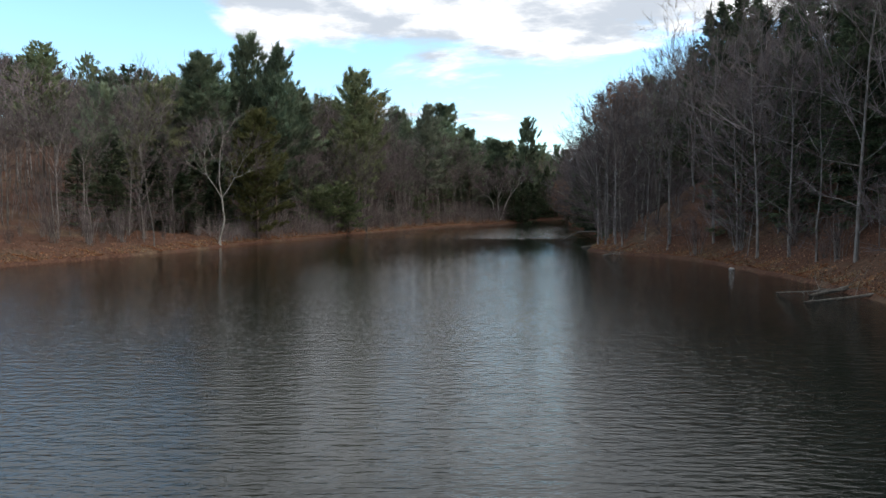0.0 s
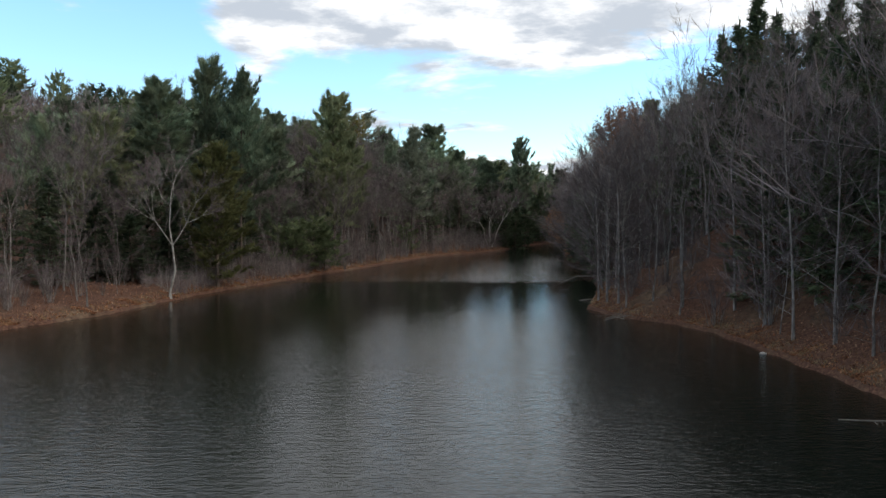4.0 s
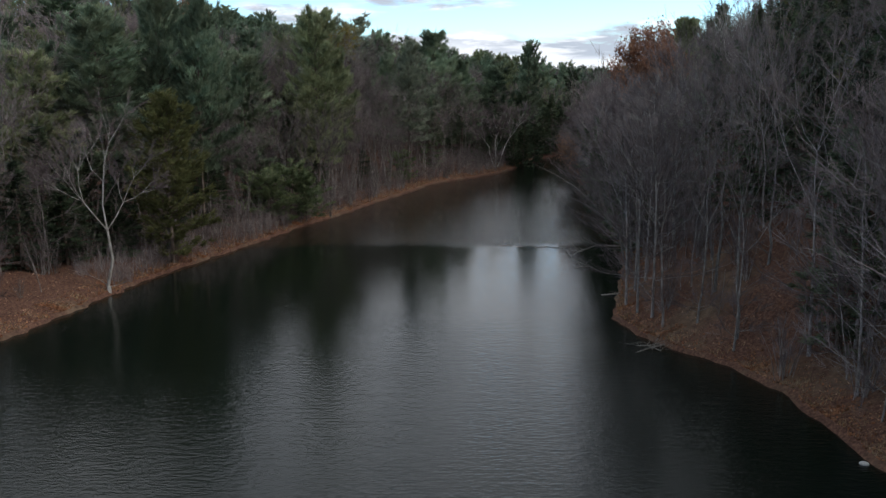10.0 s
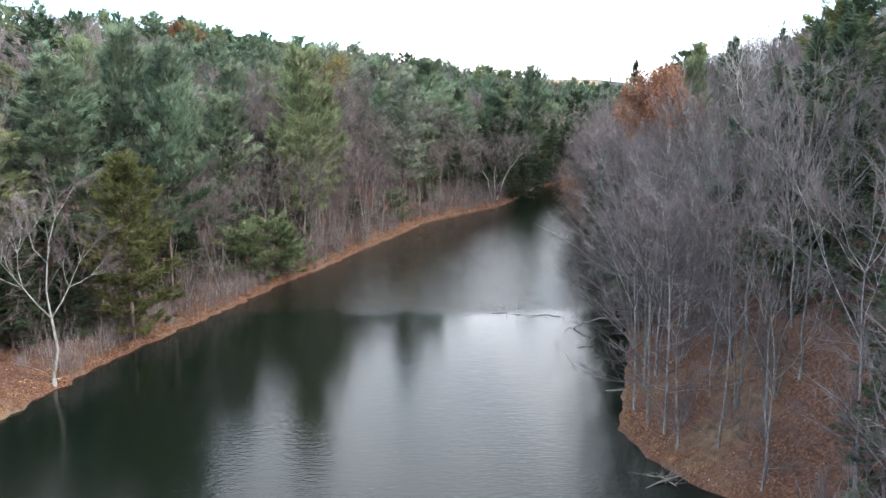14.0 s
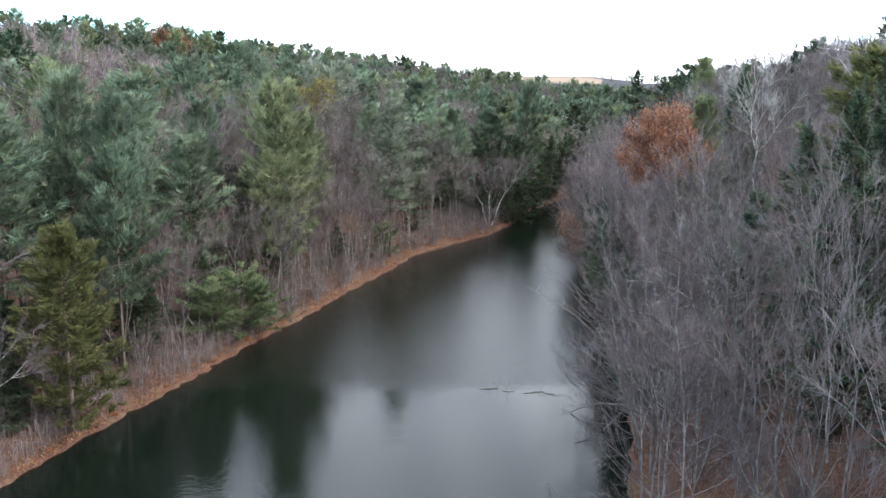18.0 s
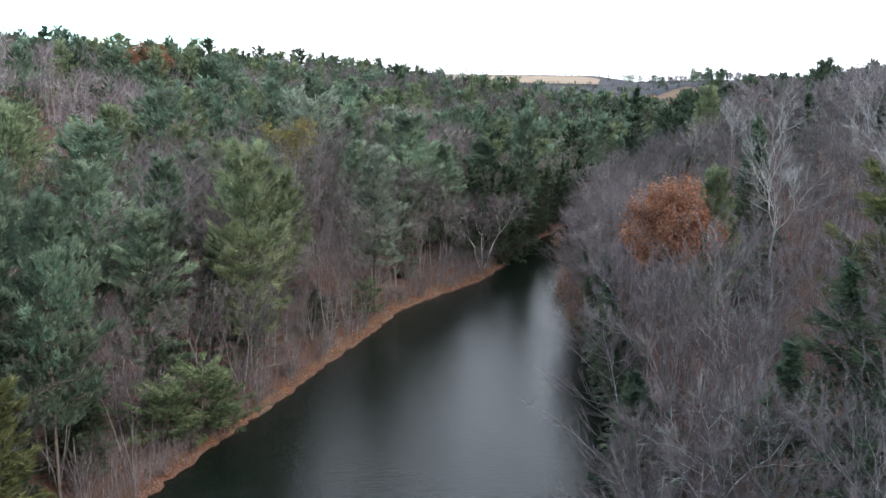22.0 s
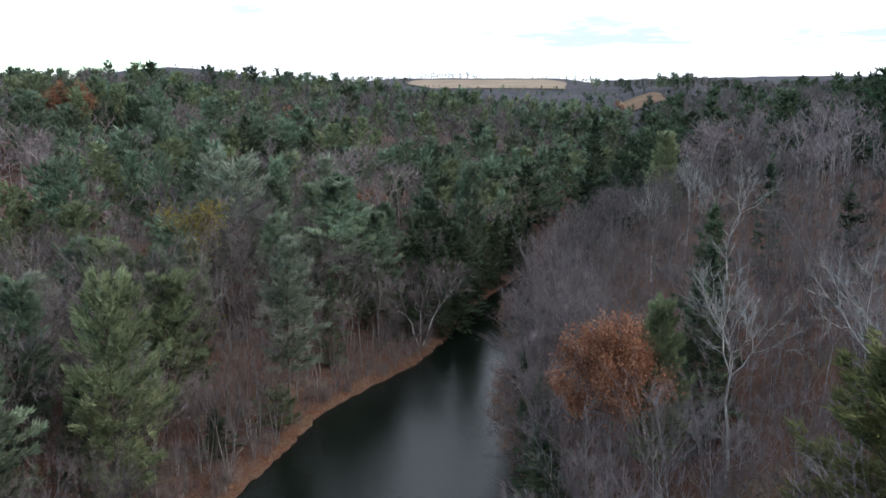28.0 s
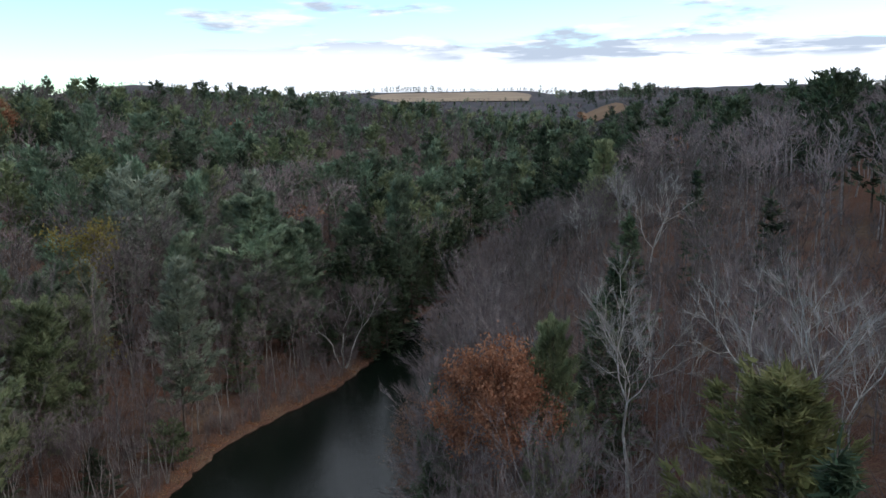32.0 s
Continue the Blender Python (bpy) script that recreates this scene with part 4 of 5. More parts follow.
landmark("sapling", -37.6, 107.5, 2, tall=10, lean=(4, 8))
for x, y, t, key in ((20.8, 109.2, 17, "edge"), (21.9, 104.4, 21, "tall_bare"), (24.2, 102.6, 20, "tall_bare"), (26.2, 98.6, 22, "tall_bare"), (25.6, 97.6, 19, "tall_bare"), (30.5, 104.5, 24, "tall_bare"),
                     (29.5, 93, 22, "tall_bare"), (29.3, 79.5, 20, "edge"), (30.6, 70, 21, "tall_bare"), (31.2, 64.5, 23, "edge"), (32.5, 60, 22, "tall_bare"), (24, 120, 19, "edge"), (20.6, 113, 18, "tall_bare"), (22.4, 117.5, 19, "tall_bare"), (21.6, 107, 18, "edge"), (29.6, 86, 16, "edge"), (31.5, 90.5, 18, "edge"), (33, 84, 18, "edge"), (30.4, 75, 17, "edge"), (34.5, 93.5, 19, "edge"), (36.5, 99, 19, "edge")):
    landmark(key, x, y, 2.2, tall=t)
for x, y in ((-31.3, 168), (-15.8, 176), (-10.3, 203), (-18.5, 178)):
    landmark("clump", x, y, 3, tall=18)

# ---- the wood, tree by tree ----
random.seed(11)
EVERGREEN = []
DEEPER = {"bare": [], "pine": [], "olive_pine": [], "pale_pine": [], "hemlock": []}


def free(x, y, room):
    return all((x - a) ** 2 + (y - b) ** 2 > max(k, room) ** 2 for a, b, k in TAKEN)


def choose(side, d, x, y):
    r, patch = random.random(), float(wobble(x, y, 60, 1))
    if side < 0:
        if d < (13 if y > 122 else 8):
            return "leafy" if r < 0.12 else "clump" if r < 0.44 else "sapling" if r < 0.54 else "hemlock" if r < 0.6 else "tall_bare"
        share = 0.5 + 0.85 * patch - (0.6 if y < 122 else 0.65 if d > 30 and y < 205 else 0)
        if r < share:
            q = random.random()
            return "pine" if q < 0.56 else "olive_pine" if q < 0.78 else "pale_pine" if q < 0.86 else "hemlock"
        return "clump" if r > 0.93 else "leafy" if r > 0.88 else "tall_bare"
    dark = 0.8 if 34 < y < 106 and 4 < d < 45 else 0.72 if y < 135 and 7 < d < 45 else 0.0
    if d < (4 if y < 100 else 9) and y < 128:
        return "edge" if r < 0.4 else "tall_bare" if r < 0.84 else "sapling"
    if d < 5:
        return "edge" if r < 0.48 else "sapling" if r < 0.6 else "hemlock" if r < 0.66 else "tall_bare"
    return "hemlock" if r < 0.02 + 0.05 * max(0, patch) + dark else "pale" if r < 0.06 else "clump" if r < 0.2 else "edge" if r < 0.26 else "tall_bare"


# dark hemlocks close up the head of the pond
for y in range(274, 350, 5):
    for d in (2.5, 7.0, 12.0, 18.0):
        x, yy, t = float(shores(np.float64(y))[0]) - d + random.uniform(-1.2, 1.2), y + random.uniform(-2, 2), random.uniform(13, 20)
        if not free(x, yy, 2.0):
            continue
        if d < 4:
            landmark("hemlock", x, yy, 2.2, tall=t, width=t / 19)
        else:
            DEEPER["hemlock"].append((x, yy, height(x, yy), t / 23.0, random.uniform(0, 6.28)))
            TAKEN.append((x, yy, 2.2))
for side, deep in ((-1, 62), (1, 58)):
    y = 46.0 if side < 0 else 34.0
    while y < 318:
        xl, xr = (float(v) for v in shores(np.float64(y)))
        step, d = 5.2 if side < 0 else 5.3, 1.6
        while d < deep:
            yy, dd = y + random.uniform(-0.5, 0.5) * step, d + random.uniform(-0.4, 0.5) * step
            x = xl - dd if side < 0 else xr + dd
            xs = [float(v) for v in shores(np.float64(yy))]
            real = xs[0] - x if side < 0 else x - xs[1]
            d += step * (0.8 + 0.008 * d)
            if real < 1.0 or not free(x, yy, 1.8):
                continue
            if side < 0 and yy < 128 and real < 11 and random.random() < 0.8:
                continue
            key = choose(side, real, x, yy)
            tall = KINDS[key]["tall"] * random.uniform(0.8, 1.1) * (0.74 if side < 0 and yy < 150 and real > 18 else 0.8 if side < 0 and yy < 205 and real > 30 else 1.0) * (1.06 if "pine" in key else 0.9 if key == "hemlock" else (1.0 if yy < 135 or real < 10 else 0.84) if side > 0 else 0.72 if yy < 125 else 0.85)
            green = key in ("pine", "olive_pine", "pale_pine", "hemlock")
            if green:
                if any((x - a) ** 2 + (yy - b) ** 2 < (80 if side < 0 else 20 if yy < 106 else 36) for a, b in EVERGREEN):
                    key = "tall_bare"
                else:
                    EVERGREEN.append((x, yy))
            near = real < (13 if 60 < yy < 260 else 6) or (side > 0 and 96 < yy < 205 and real < 40)
            if green and real < 36 or near:
                plant(key, x, yy, tall=tall, width=tall / KINDS[key]["tall"] * random.uniform(0.85, 1.25), lean=(random.uniform(-4, 4), random.uniform(-4, 4)))
            else:
                DEEPER[key if key in DEEPER else "bare"].append((x, yy, height(x, yy), tall / 23.0, random.uniform(0, 6.28)))
        y += step

# trees crowding the water on the steep bank, their low boughs over the pond
random.seed(14)
for y, t in ((141, 13), (146, 15), (152, 14), (158, 12), (172, 13), (178, 15), (184, 16), (190, 14), (262, 12)):
    landmark("hemlock", float(shores(np.float64(y))[1]) + 1.2, y, 2.5, tall=t, width=1.0, lean=(0, -8), turn=0)
y = 113.0
while y < 300:
    xr = float(shores(np.float64(y))[1])
    if free(xr + 1, y, 2.0):
        key = random.choice(["edge", "edge", "edge", "leafy", "hemlock"])
        plant(key, xr + random.uniform(0.4, 1.6), y, tall=random.uniform(9, 17), lean=(random.uniform(-4, 4), random.uniform(-13, -4)), turn=random.uniform(-20, 20))
    y += random.uniform(3.0, 5.5)

for x, y, t in ((38.6, 262, 9), (40.5, 270, 10), (37.4, 256, 7), (33.2, 204, 11), (33.8, 211, 11), (32.6, 198, 9), (34.6, 220, 10)):
    landmark("copper", x, y, 2.0, tall=t, lean=(0, -30), turn=0)

# ---- shrubs and brush along both banks ----
random.seed(21)
for i in range(230):
    side = -1 if random.random() < 0.7 else 1
    y = random.uniform(60, 300)
    xl, xr = (float(v) for v in shores(np.float64(y)))
    d = random.uniform(0.6, 12) if side > 0 or y > 130 else random.uniform(4, 14)
    x = xl - d if side < 0 else xr + d
    plant("brush", x, y, scale=random.uniform(0.6, 1.7))

for i in range(64):
    side = -1 if i % 3 == 0 else 1
    y = random.uniform(70, 135) if i % 2 and side > 0 else random.uniform(112, 290)
    xl, xr = (float(v) for v in shores(np.float64(y)))
    d = random.uniform(1, 13)
    x = xl - d if side < 0 else xr + d
    if free(x, y, 1.2):
        plant("sapling", x, y, tall=random.uniform(5, 12), lean=(random.uniform(-6, 6), random.uniform(-6, 6)))

# ---- far woods ----
random.seed(31)
frng = np.random.default_rng(5)
FIELDS = [(10, 266, 1405, 1645), (262, 312, 1075, 1150)]


def far_proto(kind_name, seed, detail):
    if kind_name == "bare":
        w, c, _ = forked(seed + 60, 20, clear=0.36, levels=(4, 3, 2, 2)[detail], spread=34, girth=0.15, ratio=0.86, twigs=(6, 11, 16, 10)[detail], twig_len=(2.0, 2.6, 3.6, 4.0)[detail], twig_w=(0.11, 0.19, 0.36, 0.6)[detail], coarse=1, low=0, up=0.07, splits=(3, 3, 2, 2))
        return join(w, c)
    return join(*white_pine(seed, 23, 7.0 + 0.8 * (seed % 3), clear=0.26, whorls=(10, 8, 5, 4)[detail], arms=(6, 5, 4, 4)[detail], tufts=(6, 4, 3, 3)[detail], needles=(4, 3, 2, 1)[detail],
                            size=(1.3, 1.8, 2.6, 2.8)[detail], blade=(0.42, 0.62, 1.1, 1.5)[detail], round_top=0.36 + 0.08 * (seed % 3), mats=(2, 3, 2, 1)[detail], bare_limbs=False))


def round_oak(seed):
    """A leafy oak as it stands far off: a loose round head of leaf clumps."""
    rng = np.random.default_rng(seed)
    wood, g = Geo(), Geo()
    wood.tube([(0, 0, -0.5), (0.1, 0, 6), (0, 0.1, 12)], [0.3, 0.22, 0.08], 4)
    n = 230
    u = rng.normal(size=(n, 3))
    u *= (rng.uniform(0.6, 1.05, n) / np.linalg.norm(u, axis=1))[:, None]
    g.leaves(u * np.array([5.6, 5.6, 5.0]) + np.array([0, 0, 12.0]), 0.75, rng)
    return join(wood, g)


def low_bare(seed):
    w, c, _ = forked(seed, 22, clear=0.24 + 0.05 * (seed % 3), levels=5, spread=27 + 3 * (seed % 3), girth=0.12, twigs=7, twig_len=1.8, twig_w=0.07, coarse=1, low=3, up=0.07, splits=(3, 2, 2, 2))
    return join(w, c)


def low_conifer(seed, dark):
    if dark:
        return join(*white_pine(seed, 23, 5.6, clear=0.06, whorls=11, arms=5, tufts=6, needles=3, size=1.3, blade=0.38, droop=-20, climb=28, round_top=0.85, fan=0.42, sprig=0.0, bare_limbs=False))
    return join(*white_pine(seed, 24, 7.2, clear=0.26, whorls=12, arms=5, tufts=12, needles=6, size=1.0, blade=0.2, round_top=0.36 + 0.08 * (seed % 3), bare_limbs=False))


def join(wood, crown):
    """Trunk and crown as one mesh; the trunk's faces come first."""
    (v, f), (w, g) = wood.arrays(), crown.arrays()
    return np.concatenate([v, w]), np.concatenate([f, g + len(v)]), len(f)


def scatter(name, label, protos, places, mats):
    vs, fs, mi, n = [], [], [], 0
    for x, y, z, s, a in places:
        v, f, k = protos[int(a * 100) % len(protos)]
        c, d = math.cos(a), math.sin(a)
        wide = s * (1.0 + 0.3 * math.sin(a * 7))
        vs.append(np.stack([x + (v[:, 0] * c - v[:, 1] * d) * wide, y + (v[:, 0] * d + v[:, 1] * c) * wide, z + v[:, 2] * s], 1))
        fs.append(f + n)
        order = np.arange(len(f))
        mi.append((order >= k).astype(np.int32))
        n += len(v)
    if not vs:
        return None
    me = mesh_of(name, (np.concatenate(vs), np.concatenate(fs)), mats[0], True)
    me.materials.append(mats[1])
    me.polygons.foreach_set("material_index", np.concatenate(mi).astype(np.int32))
    return tagged(new(name, me), label, "woodland", kind="stuff")


def thicket(seed):
    rng = np.random.default_rng(seed)
    g, w = Geo(), Geo()
    w.tube([(0, 0, -0.3), (0.2, 0.1, 1.8), (0.3, 0, 3.6)], [0.04, 0.03, 0.01], 3)
    n = 46
    az, r = rng.uniform(0, 6.28, n), rng.uniform(0, 1.0, n)
    b = np.stack([np.cos(az) * r, np.sin(az) * r, rng.uniform(0, 2.4, n)], 1)
    o = np.stack([np.cos(az) * 0.6, np.sin(az) * 0.6, rng.uniform(0.6, 1.6, n)], 1) * rng.uniform(0.7, 1.6, n)[:, None]
    g.slivers(b, o, np.full(n, 0.035), rng)
    return join(w, g)


random.seed(17)
brush_places = []
for i in range(1100):
    yy = random.uniform(45, 320)
    xs = [float(v) for v in shores(np.float64(yy))]
    dd = random.uniform(2.5, 48)
    px = xs[1] + dd if i % 5 < 3 else xs[0] - dd
    if i % 5 > 2 and yy < 128 and dd < 10:
        continue
    brush_places.append((px, yy, height(px, yy), random.uniform(0.6, 1.7), random.uniform(0, 6.28)))
for i in range(620):
    yy = random.uniform(122, 174) if i % 2 else random.uniform(172, 285)
    px = float(shores(np.float64(yy))[0]) - 0.2 - 5 * random.random() ** 1.5 - (0 if yy < 172 else random.uniform(0, 1.6))
    brush_places.append((px, yy, height(px, yy), random.uniform(0.3, 0.95), random.uniform(0, 6.28)))
scatter("undergrowth", "leafless undergrowth between the trunks", [thicket(s) for s in range(70, 75)], brush_places, (BARK, TWIG))
scatter("bare_woods", "bare grey-brown woods behind the banks", [low_bare(s) for s in range(40, 47)], DEEPER["bare"], (BARK, TWIG))
low_pines = [low_conifer(s, False) for s in range(50, 54)]
for key, mat in (("pine", PINE), ("olive_pine", OLIVE_PINE), ("pale_pine", PALE_PINE)):
    scatter("pine_woods", "pines deeper in the wood", low_pines, DEEPER[key], (DARK_BARK, mat))
for i in range(90):
    f = random.random()
    px, py = 84 + 86 * f + random.uniform(-6, 6), 425 - 55 * f + random.uniform(-22, 22)
    DEEPER["hemlock"].append((px, py, height(px, py), random.uniform(0.75, 1.0), random.uniform(0, 6.28)))
scatter("hemlock_woods", "hemlocks deeper in the wood", [low_conifer(s, True) for s in range(60, 63)], DEEPER["hemlock"], (DARK_BARK, HEMLOCK))


def far_places(y0, y1, step, grow, x0=-9999, x1=9999):
    found = {"pine": [], "olive_pine": [], "pale_pine": [], "hemlock": [], "bare": [], "oak": []}
    cells = set()
    y = y0
    while y < y1:
        x = max(x0, -30 - 0.54 * y)
        while x < min(x1, 60 + 0.56 * y):
            px, py = x + random.uniform(-0.5, 0.5) * step, y + random.uniform(-0.5, 0.5) * step
            x += step
            xl, xr = (float(v) for v in shores(np.float64(py)))
            dl, dr = xl - px, px - xr
            d = max(dl, dr)
            if d < 1.5 or (py < 316 and (d < 62 if dl > dr else d < 58)):
                continue
            if any(a < px < b and c < py < e for a, b, c, e in FIELDS):
                continue
            if py > 1645 and abs(px - 138) < 200 and py < 1900:
                continue
            size = 0.4 if 1120 < py < 1410 and -40 < px < 330 else 1.0
            patch = float(wobble(px, py, 90, 1)) + 0.5 * float(wobble(px, py, 260, 3))
            r = random.random()
            share = (0.34 if dl > 0 else 0.04) + 1.0 * patch - (0.5 if dl > 30 and py < 250 else 0)
            if py > 330 and d < 30:
                share = 0.8
            key = "pine" if r < share else "oak" if r > 0.994 else "bare"
            if key == "pine" and (dr > 0 or random.random() < 0.2):
                key = "hemlock"
            elif key == "pine":
                key = random.choice(["pine", "pine", "pine", "pine", "olive_pine", "olive_pine"])
            if key not in ("bare", "oak"):
                # evergreens keep their distance: one for each small plot
                room = step * 1.15
                plot = (int(px // room), int(py // room))
                if plot in cells:
                    key = "bare"
                cells.add(plot)
            found[key].append((px, py, height(px, py), random.uniform(0.7, 1.15) * grow * size, random.uniform(0, 6.28)))
        y += step
    return found


for detail, (y0, y1, step, grow) in enumerate(((20, 420, 8.6, 1.1), (420, 800, 10.5, 1.0), (800, 1500, 16, 0.66), (1500, 2400, 27, 0.5))):
    found = far_places(y0, y1, step, grow)
    bares = [far_proto("bare", s, detail) for s in range(4)]
    pines = [far_proto("pine", s + 9, detail) for s in range(4)]
    if step > 12:
        bares = [(v * np.array([1.8, 1.8, 1.0]), f, k) for v, f, k in bares]
        pines = [(v * np.array([1.35, 1.35, 1.0]), f, k) for v, f, k in pines]
    scatter("bare_woods", "bare purple-brown woods on the far slopes", bares, found["bare"], (BARK, TWIG))
    for key, mat in (("pine", PINE), ("olive_pine", OLIVE_PINE), ("pale_pine", PALE_PINE)):
        scatter("pine_woods", "blue-green pine woods spreading to the hills", pines, found[key], (DARK_BARK, mat))
    scatter("hemlock_woods", "dark hemlocks among the far woods", pines, found["hemlock"], (DARK_BARK, HEMLOCK))
    scatter("oak_woods", "scattered copper oaks in the far woods", [round_oak(90 + q) for q in range(2)], found["oak"], (BARK, OAK_LEAF))

hill = far_places(2480, 3000, 30, 0.55, -1400, -300)
scatter("bare_woods", "bare mauve woods on the far hill", bares, hill["bare"] + hill["oak"], (BARK, TWIG))
scatter("pine_woods", "dark pines on the far hill", pines, hill["pine"] + hill["olive_pine"] + hill["hemlock"], (DARK_BARK, PINE))

# the dark belt behind the field and a knot of conifers on the rise
belt = [(x + random.uniform(-3, 3), 1664 + random.uniform(-9, 14), height(x, 1664), random.uniform(0.42, 0.6) * (1.0 if x < 130 else 0.6), random.uniform(0, 6.28)) for x in np.arange(20, 300, 5.5)]
scatter("hemlock_woods", "dark tree belt behind the far field", pines, belt, (DARK_BARK, HEMLOCK))
knot = [(331 + random.uniform(-22, 22), 1150 + random.uniform(-20, 20), height(331, 1150), random.uniform(0.6, 0.95), random.uniform(0, 6.28)) for i in range(16)]
scatter("hemlock_woods", "knot of dark conifers on the far rise", pines, knot, (DARK_BARK, HEMLOCK))

for nm, lab, (x0, x1, y0, y1), mat in (("field", "tan stubble field on the far hill", FIELDS[0], FIELD), ("meadow", "russet meadow among the far woods", FIELDS[1], MEADOW)):
    fx, fy = np.meshgrid(np.linspace(0, 1, 24), np.linspace(y0, y1, 24))
    edge = (fy - y0) / (y1 - y0)
    margin = (x1 - x0) * (0.06 * np.sin(edge * 5 + 1) + 0.10 * np.abs(edge - 0.45) ** 2 * 4)
    fx = x0 + margin + fx * (x1 - x0 - 1.6 * margin)
    fz = land(fx, fy) + 1.5
    k, q = np.meshgrid(np.arange(23), np.arange(23), indexing="ij")
    a = (k * 24 + q).ravel()
    ob = new(nm, mesh_of(nm, (np.stack([fx, fy, fz], -1).reshape(-1, 3), np.concatenate([np.stack([a, a + 1, a + 25], 1), np.stack([a, a + 25, a + 24], 1)])), mat, True))
    tagged(ob, lab, "field", kind="structure")

# ---- deadwood and small things on the shore ----
def stick(name, label, pts, radii, mat, category="driftwood", branches=0, seed=0, group=""):
    """A fallen trunk or bough with broken side branches."""
    rng = np.random.default_rng(seed)
    root = new(name)
    pts = np.array(pts, float)
    root.location = pts[0]
    rel = pts - pts[0]
    g = Geo()
    g.tube(rel, radii, 7)
    g.add([rel[0] + v for v in rng.normal(0, radii[0] * 0.5, (3, 3))], [(0, 1, 2)])
    part("trunk", g, mat, root, smooth=True)
    for i in range(branches):
        t = rng.uniform(0.25, 0.98) * (len(rel) - 1)
        k = min(int(t), len(rel) - 2)
        p = rel[k] + (rel[k + 1] - rel[k]) * (t - k)
        d = unit(unit(rel[k + 1] - rel[k]) * 0.7 + rng.normal(0, 0.6, 3) + np.array([0, 0, 0.2]))
        ln = rng.uniform(0.6, 2.2)
        q = p + d * ln * 0.5
        e = q + unit(d + rng.normal(0, 0.35, 3)) * ln * 0.5
        b = Geo()
        r = 0.02 + radii[0] * 0.12
        b.tube([p, q, e], [r, r * 0.7, r * 0.25], 4)
        n = 5
        b.slivers(q + (e - q) * rng.uniform(0, 1, n)[:, None], (unit(e - p) + rng.normal(0, 0.5, (n, 3))) * rng.uniform(0.3, 0.8, n)[:, None], np.full(n, 0.022), rng)
        part("branch", b, mat, root)
    return tagged(root, label, category, group)


stick("dead_tree", "bleached dead tree leaning out over the pond", [(28.0, 150.5, 0.6), (25.4, 151.4, 4.2), (21.6, 152.6, 7.6), (18.9, 153.4, 9.3), (16.6, 154.0, 10.3)], [0.11, 0.085, 0.06, 0.04, 0.018], DEAD_WOOD, "tree", 14, 3)
stick("dead_branch", "broken grey bough hanging into the water", [(25.2, 139.5, 1.6), (22.4, 140.4, 1.5), (20.3, 141.2, 0.5), (19.2, 141.6, -0.3)], [0.11, 0.09, 0.06, 0.04], DEAD_WOOD, "driftwood", 8, 4)
stick("log", "bleached fallen log at the water's edge", [(24.0, 55.6, 0.05), (26.6, 57.3, 0.22), (29.2, 59.2, 0.55), (31.8, 61.2, 1.2)], [0.10, 0.15, 0.18, 0.2], DEAD_WOOD, "log", 7, 5)
stick("log", "bleached fallen log at the water's edge", [(23.4, 53.0, 0.02), (25.6, 53.6, 0.12), (28.2, 54.3, 0.35)], [0.05, 0.09, 0.12], DEAD_WOOD, "log", 6, 6)
stick("dead_branch", "tangled driftwood branch lying in the shallows", [(22.6, 57.8, 0.02), (24.2, 56.8, 0.18), (26.4, 56.3, 0.3)], [0.03, 0.05, 0.06], DEAD_WOOD, "driftwood", 8, 7)
stick("dead_branch", "tangled driftwood branch lying in the shallows", [(18.5, 99.6, -0.03), (19.6, 100.3, 0.12), (21.2, 100.9, 0.3)], [0.04, 0.06, 0.07], DEAD_WOOD, "driftwood", 9, 8)
stick("dead_branch", "tangled driftwood branch lying in the shallows", [(19.0, 101.6, -0.02), (19.9, 100.9, 0.2), (20.6, 99.7, 0.1)], [0.03, 0.05, 0.04], DEAD_WOOD, "driftwood", 7, 9)
stick("log", "grey log lying from the bank into the water", [(19.4, 119.5, 0.0), (21.6, 119.2, 0.25), (24.8, 118.8, 0.9)], [0.08, 0.12, 0.15], DEAD_WOOD, "log", 4, 10)
for i, (x, y, a, ln) in enumerate(((10.4, 148.6, 0.1, 2.2), (13.0, 148.0, -0.15, 1.3), (15.2, 147.2, 0.3, 2.6), (17.3, 147.5, -0.4, 1.6), (18.8, 133.5, 0.5, 2.0), (22.2, 52.3, 0.2, 1.2))):
    stick("floating_branch", "thin branch floating on the pond", [(x, y, 0.0), (x + ln * 0.5 * math.cos(a), y + ln * 0.5 * math.sin(a), 0.07), (x + ln * math.cos(a), y + ln * math.sin(a), 0.02)], [0.025, 0.045, 0.015], DEAD_WOOD, "driftwood", 3, 20 + i, "floating branches")

# fallen trunks on the litter of both slopes
random.seed(41)
for i in range(14):
    y = random.uniform(70, 240)
    xl, xr = (float(v) for v in shores(np.float64(y)))
    x = xr + random.uniform(3, 14) if i % 2 else xl - random.uniform(3, 14)
    a, ln = random.uniform(0, 6.28), random.uniform(3, 7)
    pts = [(x + ln * t * math.cos(a), y + ln * t * math.sin(a), height(x + ln * t * math.cos(a), y + ln * t * math.sin(a)) + 0.1) for t in (0, 0.33, 0.66, 1)]
    stick("fallen_trunk", "grey fallen trunk on the leaf litter", pts, [0.15, 0.13, 0.1, 0.05], DEAD_WOOD, "log", 4, 60 + i, "fallen trunks")

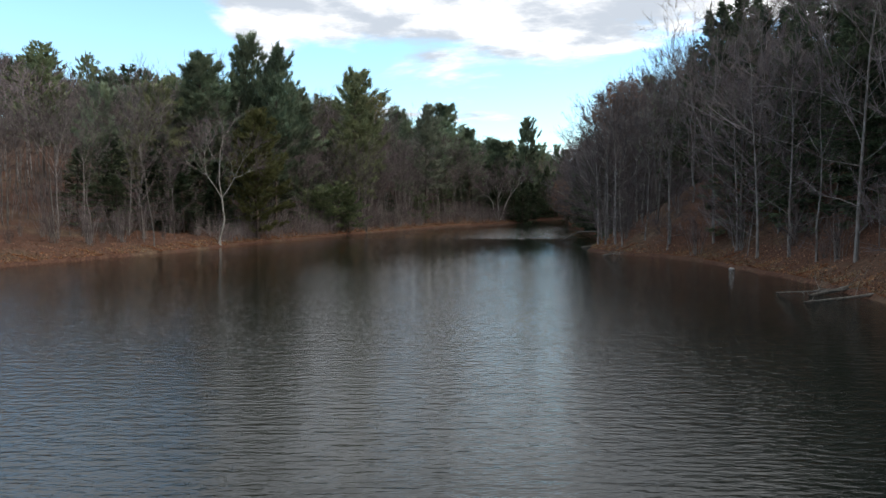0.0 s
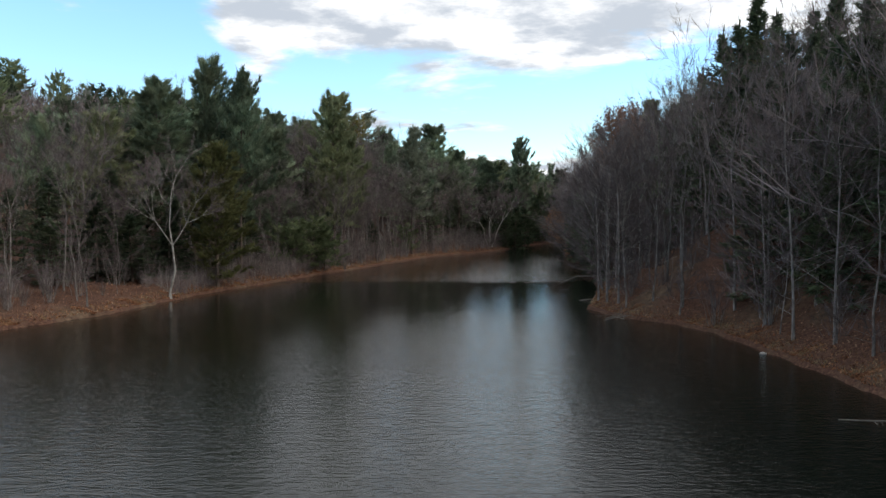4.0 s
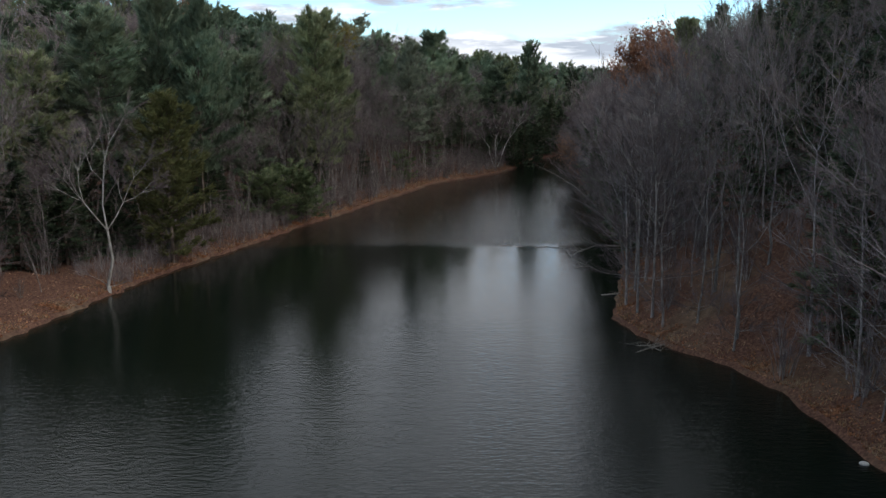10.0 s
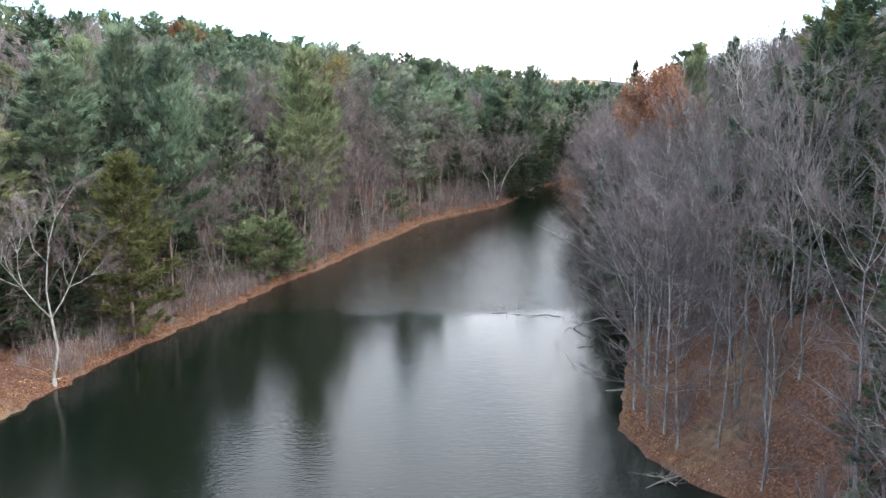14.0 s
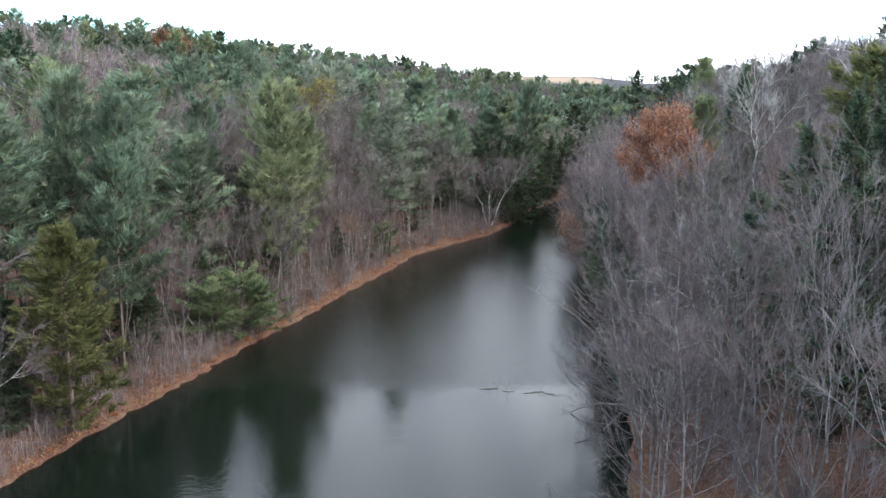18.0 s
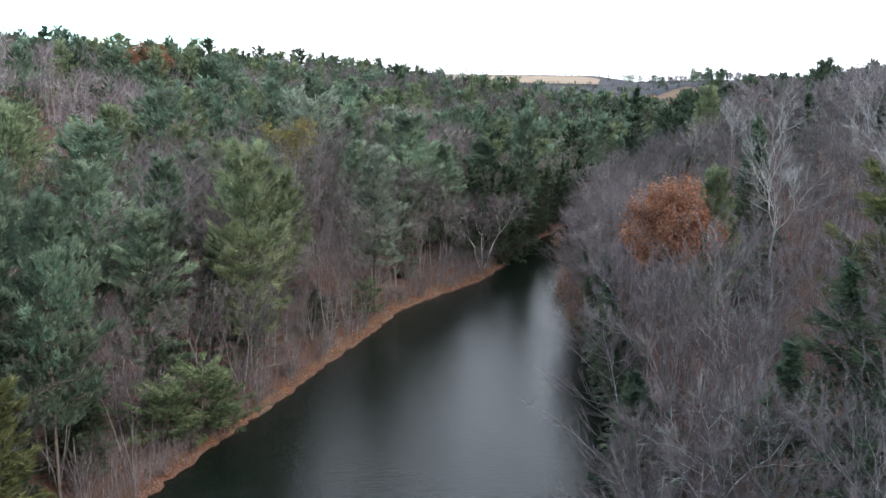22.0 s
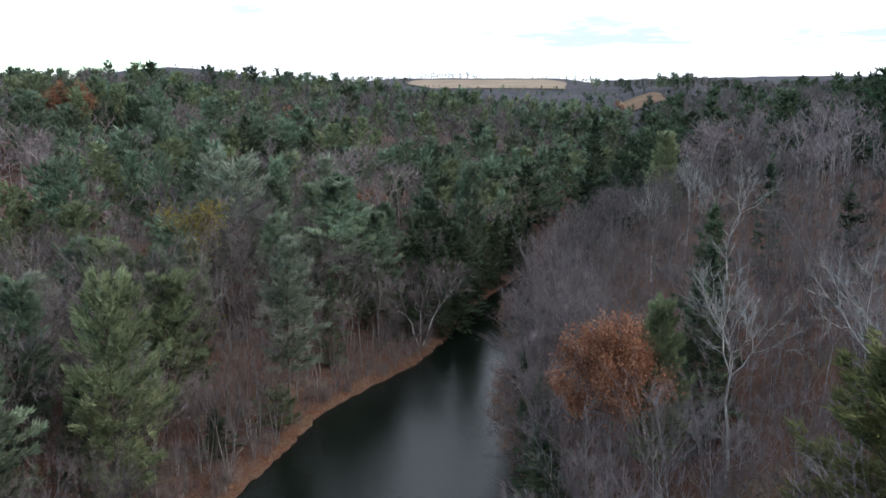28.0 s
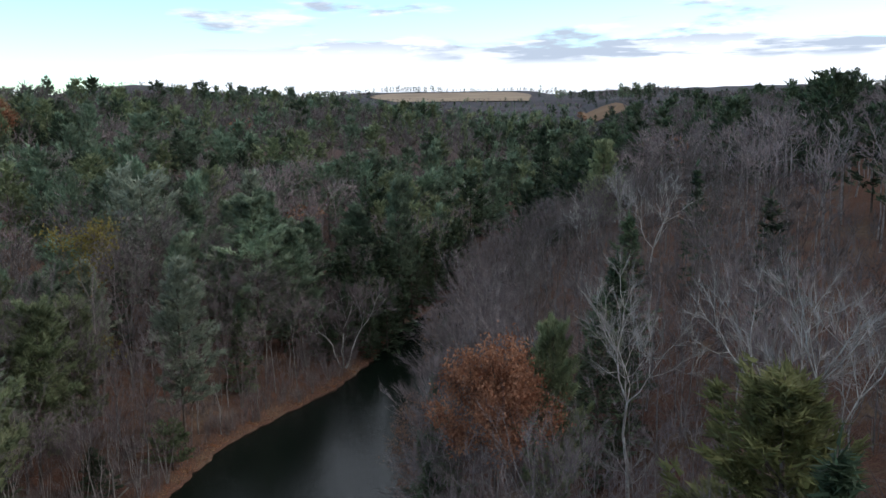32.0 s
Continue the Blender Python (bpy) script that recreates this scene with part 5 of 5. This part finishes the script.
bm = bmesh.new()
bmesh.ops.create_icosphere(bm, subdivisions=3, radius=0.2)
for v in bm.verts:
    v.co = Vector((v.co.x * 1.35, v.co.y, v.co.z * 0.62)) * (1 + 0.22 * noise.noise(v.co * 4))
me = bpy.data.meshes.new("stone")
bm.to_mesh(me)
bm.free()
me.materials.append(STONE)
me.polygons.foreach_set("use_smooth", np.ones(len(me.polygons), bool))
stone = new("stone", me)
stone.location = (26.6, 78.6, 0.06)
tagged(stone, "pale rounded stone at the water's edge", "stone")

# ---- leaf litter and dry grass along the water ----
lrng = np.random.default_rng(77)
for side, name, label in ((-1, "leaf_litter", "loose brown leaves strewn along the gentle bank"), (1, "leaf_litter", "loose brown leaves strewn on the steep bank")):
    n = 15000
    y = lrng.uniform(50, 290, n)
    xl, xr = shores(y)
    d = 0.1 + 11 * lrng.uniform(0, 1, n) ** 1.6
    x = xl - d if side < 0 else xr + d
    g = Geo()
    g.leaves(np.stack([x, y, land(x, y) + 0.05], 1), 0.10, lrng)
    tagged(new(name, mesh_of(name, g, LITTER_LEAF)), label, "leaves", kind="stuff")
    n = 12000
    y = lrng.uniform(50, 290, n)
    y += 2.0 * np.sin(y * 0.7)
    xl, xr = shores(y)
    d = 0.05 + 2.4 * lrng.uniform(0, 1, n) ** 2
    x = xl - d if side < 0 else xr + d
    g = Geo()
    g.leaves(np.stack([x, y, land(x, y) + 0.06], 1), 0.11, lrng)
    tagged(new(name, mesh_of(name, g, RUST_LEAF)), "rust-red leaves drifted along the water's edge", "leaves", kind="stuff")
    n = 6000
    y = lrng.uniform(50, 290, n)
    y += 1.2 * np.sin(y * 1.7)
    xl, xr = shores(y)
    d = 0.15 + 2.2 * lrng.uniform(0, 1, n) ** 2
    x = xl - d if side < 0 else xr + d
    g = Geo()
    g.slivers(np.stack([x, y, land(x, y) - 0.03], 1), np.stack([lrng.normal(0, 0.22, n), lrng.normal(0, 0.22, n), lrng.uniform(0.15, 0.5, n)], 1), np.full(n, 0.03), lrng)
    tagged(new("grass", mesh_of("grass", g, GRASS_DRY)), "dry tan grass along the water's edge", "grass", kind="stuff")
